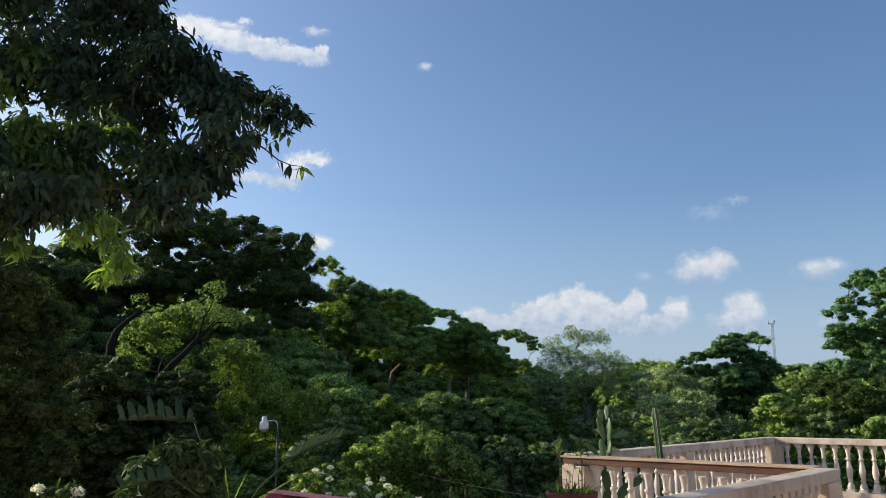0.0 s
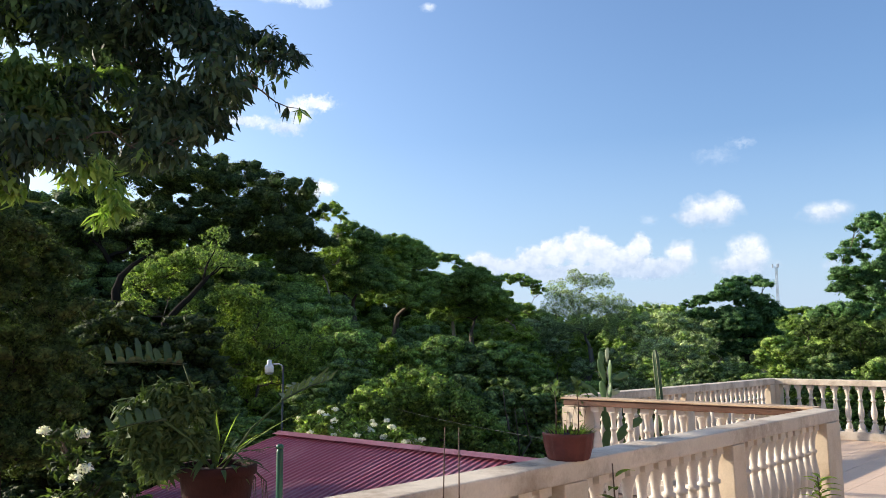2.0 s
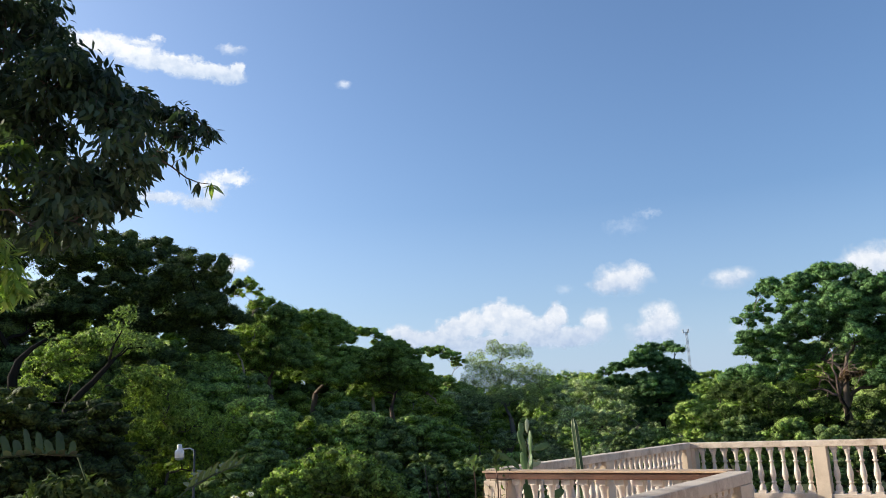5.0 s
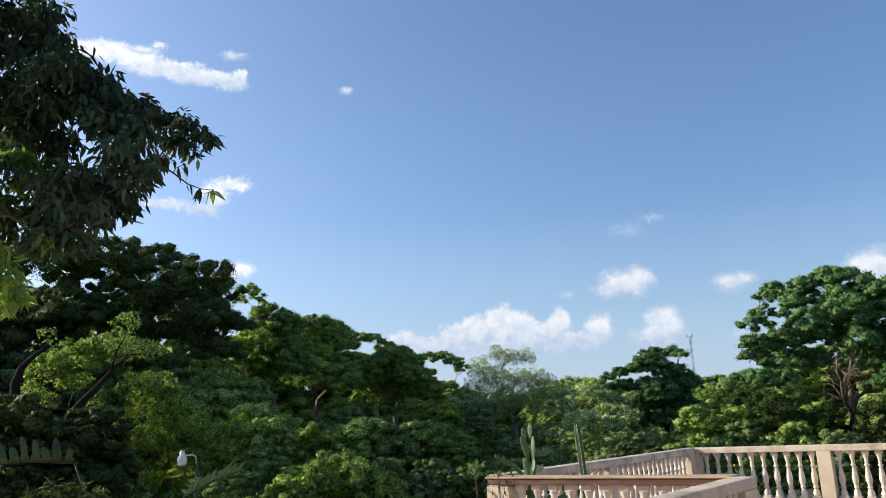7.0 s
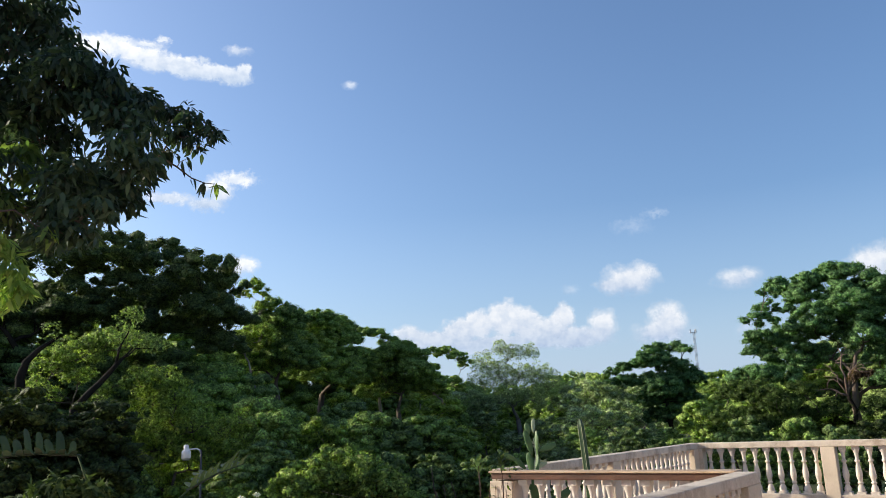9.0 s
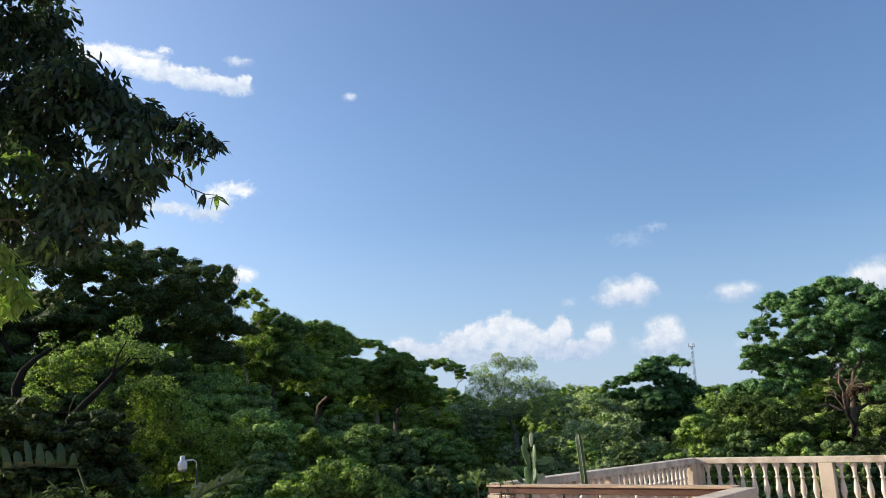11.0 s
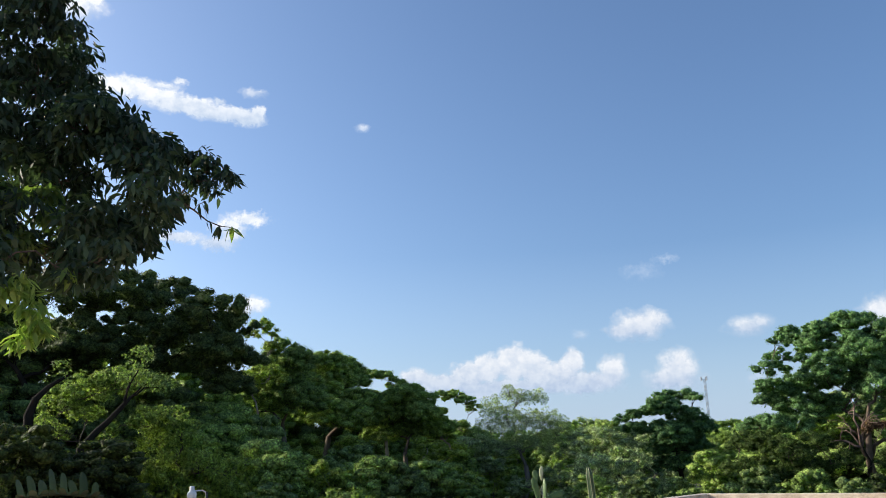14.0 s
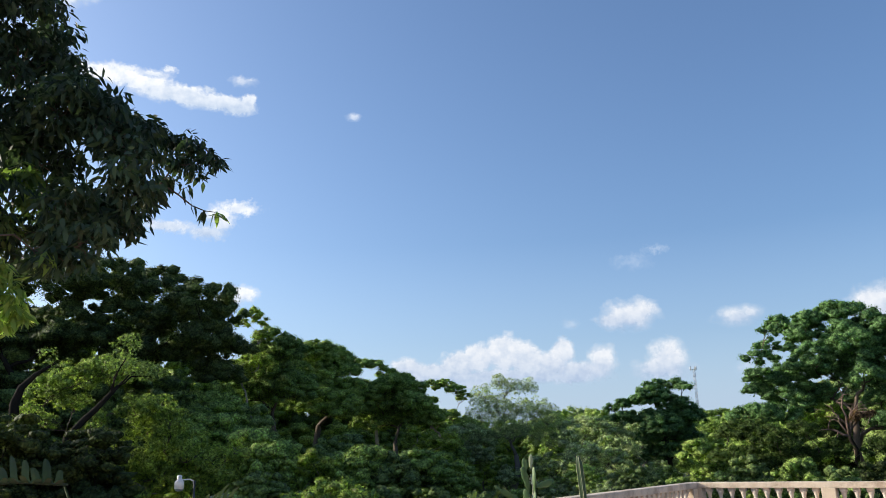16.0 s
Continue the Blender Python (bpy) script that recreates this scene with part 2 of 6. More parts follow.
# ---- clouds: far backdrop ----
def cloud_material(puffs, seed, ragged, dense, tint, edge):
    """White vapour on a far sheet measured in degrees: round puffs, their outline broken up by noise, glowing, with lit
    tops and shaded grey bases painted in.
    """
    m, n, out = material("cloud_vapour")

    def link(a, b):
        n.links.new(a, b)

    def vec(kind, a, b):
        k = n.nodes.new("ShaderNodeVectorMath")
        k.operation = kind
        for socket, value in zip(k.inputs, (a, b)):
            if isinstance(value, tuple):
                socket.default_value = value
            else:
                link(value, socket)
        return k

    def calc(kind, a, b):
        k = n.nodes.new("ShaderNodeMath")
        k.operation = kind
        for socket, value in zip(k.inputs, (a, b)):
            if isinstance(value, float):
                socket.default_value = value
            else:
                link(value, socket)
        return k.outputs[0]

    tex = n.nodes.new("ShaderNodeTexCoord")
    moved = vec("ADD", tex.outputs["UV"], (seed * 7.3, seed * 3.1, 0)).outputs[0]
    coarse = node(n, "ShaderNodeTexNoise", Scale=1.1, Detail=5.0, Roughness=0.55)
    fine = node(n, "ShaderNodeTexNoise", Scale=2.6, Detail=6.0, Roughness=0.62)
    link(moved, coarse.inputs["Vector"])
    link(moved, fine.inputs["Vector"])
    size = 2.0 * ragged * min(max(p[2], p[3]) for p in puffs)
    bend = vec("MULTIPLY", vec("SUBTRACT", fine.outputs["Color"], (0.5, 0.5, 0.5)).outputs[0], (size, size * 0.8, 0)).outputs[0]
    at = vec("ADD", tex.outputs["UV"], bend).outputs[0]
    field = None
    for x, y, rx, ry in puffs:
        far = vec("LENGTH", vec("MULTIPLY", vec("SUBTRACT", at, (x, y, 0)).outputs[0], (1 / rx, 1 / ry, 0)).outputs[0], (0, 0, 0))
        one = calc("SUBTRACT", 1.0, far.outputs["Value"])
        field = one if field is None else calc("SMOOTH_MAX", field, one)
    # smooth unions melt the puffs into one another
    for k in n.nodes:
        if k.bl_idname == "ShaderNodeMath" and k.operation == "SMOOTH_MAX":
            k.inputs[2].default_value = 0.32
    body = calc("ADD", field, calc("MULTIPLY", calc("SUBTRACT", coarse.outputs[0], 0.5), 1.0))
    alpha = ramp(n, calc("ADD", body, 0.22), [(0.0, (0, 0, 0)), (edge * 0.45, (dense * 0.35,) * 3), (edge, (dense,) * 3)])
    low, high = min(p[1] - p[3] for p in puffs), max(p[1] + p[3] for p in puffs)
    split = n.nodes.new("ShaderNodeSeparateXYZ")
    link(at, split.inputs[0])
    # sunlit top and shaded base painted into the glow by height
    rise = calc("DIVIDE", calc("SUBTRACT", split.outputs[1], low), high - low)
    lit = ramp(n, rise, [(0.12, tuple(c * f for c, f in zip(tint, (0.64, 0.73, 0.86)))), (0.66, tint)])
    lit = mixed(n, 1.0, lit, ramp(n, fine.outputs[0], [(0.35, (0.93, 0.945, 0.965)), (0.6, (1.0,) * 3)]), "MULTIPLY")
    lit = mixed(n, 1.0, lit, ramp(n, coarse.outputs[0], [(0.38, (0.80, 0.85, 0.92)), (0.58, (1.0,) * 3)]), "MULTIPLY")
    glow = node(n, "ShaderNodeEmission", Strength=0.74)
    link(lit, glow.inputs[0])
    clear = n.nodes.new("ShaderNodeBsdfTransparent")
    mix = n.nodes.new("ShaderNodeMixShader")
    link(alpha, mix.inputs[0])
    link(clear.outputs[0], mix.inputs[1])
    link(glow.outputs[0], mix.inputs[2])
    link(mix.outputs[0], out.inputs[0])
    return m


EYE = 1.48


def polar(heading, distance, z):
    """A place by its heading from the terrace's corner (to the left from +y) and its distance."""
    return Vector((-math.sin(radians(heading)) * distance, math.cos(radians(heading)) * distance, z))


def lifted(heading, rise, distance):
    """The same, with the height as a rise in degrees over the eye's level."""
    return polar(heading, distance, EYE + distance * math.tan(radians(rise)))


def cloud(label, order, puffs, ragged=0.3, dense=0.95, tint=(0.88, 0.89, 0.91), edge=0.42):
    """A cloud far off; puffs: heading, rise and half sizes in degrees."""
    h0 = sum(p[0] for p in puffs) / len(puffs)
    r0 = sum(p[1] for p in puffs) / len(puffs)
    flat = [((h0 - h) * math.cos(radians(r0)), r - r0, rx, ry) for h, r, rx, ry in puffs]
    d = 2600.0 + 25 * order
    x0, x1 = min(p[0] - 1.5 * p[2] for p in flat) - 0.3, max(p[0] + 1.5 * p[2] for p in flat) + 0.3
    y0, y1 = min(p[1] - 1.5 * p[3] for p in flat) - 0.3, max(p[1] + 1.5 * p[3] for p in flat) + 0.3
    reach = math.hypot(d, d * math.tan(radians(r0)))
    bm = bmesh.new()
    uv = bm.loops.layers.uv.new("UVMap")
    spots = ((x0, y0), (x1, y0), (x1, y1), (x0, y1))
    face = bm.faces.new([bm.verts.new((reach * math.tan(radians(x)), reach * math.tan(radians(y)), 0)) for x, y in spots])
    for lp, q in zip(face.loops, spots):
        lp[uv].uv = q
    me = bpy.data.meshes.new("cloud")
    bm.to_mesh(me)
    bm.free()
    me.materials.append(cloud_material(flat, order + 1.3, ragged, dense, tint, edge))
    c = lifted(h0, r0, d)
    ob = new("cloud", me)
    ob.matrix_world = look(c, c + (c - Vector((0, 0, EYE))), 0)
    tagged(ob, label, "cloud", "clouds in the sky", "structure")


BRIGHT = (1.0, 1.0, 1.0)
cloud("heaped white cumulus cloud low over the woods", 1, [(-50.85, 6.25, 1.2, 0.75), (-52.75, 5.75, 1.5, 0.8), (-54.55, 6.35, 1.3, 1.0), (-56.00, 6.85, 1.2, 1.0), (-57.85, 7.15, 1.35, 1.25), (-59.25, 6.70, 1.25, 1.1), (-60.65, 6.00, 1.4, 1.0), (-62.65, 5.55, 1.4, 0.8), (-56.95, 5.35, 5.3, 0.6)])
cloud("upright white cloud puff over the woods", 2, [(-62.00, 7.05, 0.75, 0.95), (-61.55, 6.35, 0.6, 0.7)])
cloud("rounded white cloud puff over the woods", 3, [(-64.75, 6.25, 1.0, 1.25), (-64.25, 5.65, 1.2, 0.75)], edge=0.7)
cloud("white cloud puff beside the mast", 4, [(-69.25, 6.25, 1.3, 1.35), (-68.85, 5.45, 2.0, 0.85)], edge=0.7)
cloud("small rounded white cloud over the woods", 5, [(-66.85, 9.35, 1.85, 1.1), (-67.85, 9.65, 1.05, 0.85), (-65.65, 9.10, 1.1, 0.6)], edge=0.7)
cloud("faint white cloud over the woods", 6, [(-74.15, 8.75, 1.5, 0.7), (-74.95, 8.95, 0.8, 0.55)], dense=0.8, edge=0.85)
cloud("white cloud behind the tall tree", 7, [(-83.15, 8.65, 2.1, 1.35), (-82.45, 9.15, 1.2, 0.75), (-84.95, 8.45, 1.8, 1.3)], edge=0.75)
cloud("long bright white cloud streak high in the sky", 8, [(-31.1, 25.6, 2.3, 0.5), (-33.5, 25.1, 2.7, 0.62), (-36.0, 24.8, 2.5, 0.56), (-38.0, 24.7, 1.35, 0.6), (-38.9, 25.05, 0.55, 0.5), (-28.6, 26.0, 2.4, 0.5)], 0.75, 1.0, BRIGHT, 0.5)
cloud("thin white cloud wisps in the blue sky", 9, [(-32.0, 26.2, 1.1, 0.28), (-33.0, 26.6, 0.5, 0.24), (-35.9, 25.65, 0.5, 0.2), (-30.0, 26.4, 1.25, 0.28)], 0.9, 0.9, BRIGHT, 0.8)
cloud("thin white cloud wisp in the blue sky", 10, [(-38.45, 26.35, 0.9, 0.36), (-38.9, 26.5, 0.4, 0.2)], 0.9, 0.6, BRIGHT, 0.9)
cloud("tiny white cloud puff in the blue sky", 11, [(-46.9, 24.3, 0.55, 0.3), (-47.1, 24.35, 0.25, 0.2)], 0.8, 0.7, (0.92, 0.95, 1.0), 0.9)
cloud("brushed white cloud beside the tree", 12, [(-38.4, 17.6, 1.6, 0.5), (-37.2, 17.0, 1.2, 0.6), (-33.7, 16.1, 2.0, 0.45), (-36.4, 15.8, 1.5, 0.5), (-37.4, 16.4, 0.9, 0.6)], 0.8, 0.95, BRIGHT, 0.75)
cloud("small white cloud above the dark treetops", 13, [(-38.9, 11.55, 1.15, 0.6), (-38.2, 11.2, 0.95, 0.45), (-37.2, 10.9, 0.8, 0.4)], 0.6, 0.95, BRIGHT, 0.6)
cloud("bright white cloud beside the near tree's crown", 14, [(-24.8, 30.4, 2.2, 1.0), (-23.4, 30.0, 1.4, 0.9), (-26.4, 30.9, 0.8, 0.4)], 0.7, 0.95, BRIGHT, 0.6)
cloud("barely visible cloud veil in the sky", 15, [(-67.45, 13.05, 1.3, 0.6), (-69.15, 13.85, 0.85, 0.35)], 0.9, 0.28, (0.88, 0.92, 0.98), 1.0)
cloud("barely visible cloud fleck in the sky", 16, [(-62.65, 8.95, 0.6, 0.36)], 0.8, 0.35, (0.86, 0.9, 0.95), 1.0)
cloud("barely visible cloud fleck over the treetops", 17, [(-74.25, 5.35, 0.6, 0.5)], 0.8, 0.5, (0.86, 0.9, 0.95), 1.0)


# ---- haze: a glowing wall painted as pale air all round the horizon ----
def haze_ring():
    m, n, out = material("horizon_haze")
    tex = n.nodes.new("ShaderNodeTexCoord")
    split = n.nodes.new("ShaderNodeSeparateXYZ")
    n.links.new(tex.outputs["UV"], split.inputs[0])
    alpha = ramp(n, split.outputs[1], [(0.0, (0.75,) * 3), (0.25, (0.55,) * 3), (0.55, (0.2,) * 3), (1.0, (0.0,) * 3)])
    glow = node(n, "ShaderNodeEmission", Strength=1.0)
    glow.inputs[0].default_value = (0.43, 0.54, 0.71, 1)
    clear = n.nodes.new("ShaderNodeBsdfTransparent")
    mix = n.nodes.new("ShaderNodeMixShader")
    n.links.new(alpha, mix.inputs[0])
    n.links.new(clear.outputs[0], mix.inputs[1])
    n.links.new(glow.outputs[0], mix.inputs[2])
    n.links.new(mix.outputs[0], out.inputs[0])
    bm = bmesh.new()
    uv = bm.loops.layers.uv.new("UVMap")
    d, steps = 4300.0, 96
    low, high = -60.0, d * math.tan(radians(15))
    ring = [[bm.verts.new((d * math.cos(2 * math.pi * k / steps), d * math.sin(2 * math.pi * k / steps), z)) for k in range(steps)] for z in (low, high)]
    for k in range(steps):
        f = bm.faces.new((ring[0][k], ring[0][(k + 1) % steps], ring[1][(k + 1) % steps], ring[1][k]))
        for lp, v in zip(f.loops, (0, 0, 1, 1)):
            lp[uv].uv = (0.5, v)
    me = bpy.data.meshes.new("backdrop_haze")
    bm.to_mesh(me)
    bm.free()
    me.materials.append(m)
    tagged(new("backdrop_haze", me), "pale blue haze painted on a glowing far wall", "haze", kind="structure")


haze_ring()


# ---- building helpers ----
def mesh_ob(name, bm, mat, parent=None, label="", smooth=False):
    me = bpy.data.meshes.new(name)
    bm.to_mesh(me)
    bm.free()
    me.materials.append(mat)
    if smooth:
        me.polygons.foreach_set("use_smooth", [True] * len(me.polygons))
    ob = new(name, me)
    ob.parent = parent
    if label:
        ob["label"] = label
    return ob


def part(name, bm, mat, parent, label="", smooth=False):
    """One mesh under a thing or under a part."""
    return mesh_ob(name, bm, mat, parent, label, smooth)


def thing(name, place, label, category, group=""):
    ob = new(name)
    ob.location = place
    return tagged(ob, label, category, group)


def box(bm, x0, x1, y0, y1, z0, z1, bevel=0.0):
    r = bmesh.ops.create_cube(bm, size=1.0)
    bmesh.ops.scale(bm, vec=(x1 - x0, y1 - y0, z1 - z0), verts=r["verts"])
    bmesh.ops.translate(bm, vec=((x0 + x1) / 2, (y0 + y1) / 2, (z0 + z1) / 2), verts=r["verts"])
    if bevel:
        edges = list({e for v in r["verts"] for e in v.link_edges})
        bmesh.ops.bevel(bm, geom=edges, offset=bevel, segments=2, affect="EDGES", profile=0.6)
    return bm


def boxed(*args):
    return box(bmesh.new(), *args)


def lathe(bm, profile, sides=16, centre=(0, 0), z=0.0, close=True):
    rings = []
    for h, r in profile:
        rings.append([bm.verts.new((centre[0] + r * math.cos(2 * math.pi * k / sides), centre[1] + r * math.sin(2 * math.pi * k / sides), z + h)) for k in range(sides)])
    for a, b in zip(rings, rings[1:]):
        for k in range(sides):
            bm.faces.new((a[k], a[(k + 1) % sides], b[(k + 1) % sides], b[k]))
    if close:
        bm.faces.new(rings[0][::-1])
        bm.faces.new(rings[-1])
    return bm


def tube(bm, points, radii, sides=8):
    """A tapered tube along points."""
    points = [Vector(p) for p in points]
    rings, side = [], None
    for i, p in enumerate(points):
        d = (points[min(i + 1, len(points) - 1)] - points[max(i - 1, 0)]).normalized()
        if side is None:
            side = d.orthogonal().normalized()
        side = (side - d * side.dot(d)).normalized()
        up = d.cross(side)
        rings.append([bm.verts.new(p + radii[i] * (math.cos(2 * math.pi * k / sides) * side + math.sin(2 * math.pi * k / sides) * up)) for k in range(sides)])
    for a, b in zip(rings, rings[1:]):
        for k in range(sides):
            bm.faces.new((a[k], a[(k + 1) % sides], b[(k + 1) % sides], b[k]))
    bm.faces.new(rings[0][::-1])
    bm.faces.new(rings[-1])
    return bm


def lumpy(bm, amount, scale, seed=0.0):
    for v in bm.verts:
        v.co += amount * Vector(noise.noise_vector(v.co * scale + Vector((seed, 0, 0))))
    return bm


# ---- ground ----
GROUND_Z = -3.2


def ground_height(x, y):
    far = math.hypot(x, y)
    swell = 0.35 * noise.noise(Vector((x * 0.05, y * 0.05, 0))) + 1.2 * min(1, far / 150) * noise.noise(Vector((x * 0.008, y * 0.008, 3)))
    return GROUND_Z + swell * min(1.0, max(0.0, (far - 9) / 12))


def build_ground():
    bm = bmesh.new()
    rings = [0.5, 4, 8, 12, 16, 20, 25, 30, 36, 42, 50, 60, 75, 95, 120, 160, 220, 320, 480, 800, 1400, 2400, 4200]
    n, last = 72, None
    for r in rings:
        ring = []
        for k in range(n):
            x, y = r * math.cos(2 * math.pi * k / n), r * math.sin(2 * math.pi * k / n)
            ring.append(bm.verts.new((x, y, ground_height(x, y))))
        if last:
            for k in range(n):
                bm.faces.new((last[k], last[(k + 1) % n], ring[(k + 1) % n], ring[k]))
        else:
            bm.faces.new(ring)
        last = ring
    ob = mesh_ob("ground", bm, GROUND, smooth=True)
    tagged(ob, "wooded ground with grass and leaf litter below the terrace", "ground", kind="structure")


build_ground()

# ---- terrace ----
A_Y, B_X, C_Y, D_X = 2.11, 7.40, 4.947, 13.92
RAIL, RAIL_H, BASE_H = 0.20, 0.097, 0.13
TOP = 0.95
WEST, SOUTH = -5.0, -8.0


def build_terrace():
    bm = bmesh.new()
    # the house below: an L of rooms under the terrace
    box(bm, WEST, B_X, SOUTH, A_Y + RAIL, GROUND_Z - 0.6, -0.16)
    ob = mesh_ob("wall_lower_storey", bm, WALL)
    tagged(ob, "cream plastered lower storey under the terrace", "wall", kind="structure")
    bm = boxed(B_X, D_X + RAIL, SOUTH, C_Y + RAIL, GROUND_Z - 0.6, -0.16)
    ob = mesh_ob("wall_lower_storey", bm, WALL)
    tagged(ob, "cream plastered lower storey under the terrace", "wall", kind="structure")
    bm = bmesh.new()
    box(bm, WEST, B_X + 0.001, SOUTH, A_Y + RAIL + 0.04, -0.158, -0.012)
    box(bm, B_X + 0.003, D_X + RAIL + 0.04, SOUTH, C_Y + RAIL + 0.04, -0.158, -0.012)
    floor = mesh_ob("floor", bm, GROUT)
    tagged(floor, "beige tiled terrace floor with shadows of the balusters", "floor", kind="structure")
    return floor


floor = build_terrace()

# an unseen plain wall at the back of the terrace, added to bounce warm light
_wall = mesh_ob("wall_added_bounce", boxed(WEST, 9.0, -4.2, -4.0, -0.012, 3.0), WALL)
tagged(_wall, "unseen plain cream wall added at the back of the terrace to bounce light", "wall", kind="structure")

PROFILE = [(0.00, 0.066), (0.035, 0.066), (0.045, 0.058), (0.070, 0.061), (0.10, 0.055), (0.135, 0.036), (0.150, 0.031), (0.156, 0.044), (0.178, 0.046), (0.184, 0.032), (0.21, 0.038),
           (0.25, 0.049), (0.29, 0.055), (0.335, 0.052), (0.39, 0.042), (0.45, 0.031), (0.482, 0.027), (0.488, 0.043), (0.512, 0.045), (0.518, 0.028), (0.56, 0.029), (0.61, 0.036),
           (0.645, 0.048), (0.665, 0.056), (0.675, 0.058), (0.724, 0.058)]


def baluster_mesh():
    bm = bmesh.new()
    body = [(h, r * 0.90) for h, r in PROFILE if 0.03 < h < 0.68]
    lathe(bm, body, 16)
    for z0, z1, w in ((0.0, 0.037, 0.060), (0.672, 0.724, 0.050)):
        box(bm, -w, w, -w, w, z0, z1)
    me = bpy.data.meshes.new("baluster")
    bm.to_mesh(me)
    bm.free()
    me.materials.append(BALUSTER)
    me.polygons.foreach_set("use_smooth", [len(p.vertices) == 4 and abs(p.normal.z) < 0.95 and p.area < 0.0012 for p in me.polygons])
    return me


BALUSTER_MESH = baluster_mesh()


def balustrade(label, along, fixed, start, end, posts, spacing, top_mat=CREAM, group="terrace balustrades"):
    """A run of balusters between posts. along: 'x' or 'y'; fixed: the near face's other coordinate; posts: (from, to) along it."""
    run = thing("balustrade", (0, 0, 0), label, "balustrade", group)

    def bar(a, b, f0, f1, z0, z1, bevel):
        return boxed(a, b, f0, f1, z0, z1, bevel) if along == "x" else boxed(f0, f1, a, b, z0, z1, bevel)

    wood = top_mat is HANDRAIL
    if wood:
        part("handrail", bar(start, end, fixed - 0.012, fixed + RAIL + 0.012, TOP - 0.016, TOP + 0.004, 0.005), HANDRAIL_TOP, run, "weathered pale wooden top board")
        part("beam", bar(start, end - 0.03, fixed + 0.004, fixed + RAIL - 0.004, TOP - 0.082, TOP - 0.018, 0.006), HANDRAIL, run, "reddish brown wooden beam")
    else:
        part("top_rail", bar(start, end, fixed, fixed + RAIL, TOP - RAIL_H, TOP, 0.012), RAIL_PAINT, run)
    part("base_rail", bar(start, end, fixed + 0.012, fixed + RAIL - 0.012, 0.0, BASE_H, 0.01), CREAM, run)
    for a, b in posts:
        part("post", bar(a, b, fixed - 0.004, fixed + RAIL + 0.004, BASE_H - 0.127, TOP - RAIL_H - 0.0005, 0.008), CREAM_POST, run)
    inside = sorted(posts)
    stops = [start] + [v for p in inside for v in p] + [end]
    for a, b in zip(stops[0::2], stops[1::2]):
        if b - a < 0.25:
            continue
        n = max(1, round((b - a) / spacing) - 0)
        step = (b - a) / n
        for k in range(n):
            s = a + step * (k + 0.5)
            ob = new("baluster", BALUSTER_MESH)
            ob.parent = run
            ob.location = (s, fixed + RAIL / 2, BASE_H) if along == "x" else (fixed + RAIL / 2, s, BASE_H)
            ob.scale = (1, 1, 1.015 if wood else 1.0)
    return run


balustrade("cream balustrade with potted plants on its rail", "x", A_Y, WEST, B_X - 0.003, [(p, p + 0.2) for p in (-4.7, -2.7, -0.72, 1.22, 3.165, 5.112)] + [(7.04, B_X - 0.006)], 0.16)
balustrade("cream balustrade topped with a brown wooden handrail", "y", B_X, A_Y + RAIL + 0.005, C_Y, [(C_Y - 0.29, C_Y - 0.01)], 0.20, HANDRAIL)
balustrade("sunlit cream balustrade along the terrace edge", "x", C_Y + 0.004, B_X + RAIL + 0.16, D_X - 0.003, [(B_X + RAIL + 0.17, B_X + RAIL + 0.35), (10.50, 10.74), (13.69, D_X - 0.01)], 0.19)
balustrade("sunlit cream balustrade facing the woods", "y", D_X, SOUTH, C_Y + RAIL, [(SOUTH + 0.05, SOUTH + 0.26), (-5.6, -5.39), (-3.5, -3.29), (-1.4, -1.19), (0.69, 0.90), (2.79, 3.0), (C_Y - 0.06, C_Y + RAIL - 0.01)], 0.195)


# ---- red roof ----
ROOF_SLOPE = 0.257
ROOF_TOP_X, ROOF_END_Y = 8.75, 11.86


def roof_z(x):
    return -0.01 - (ROOF_TOP_X - x) * ROOF_SLOPE


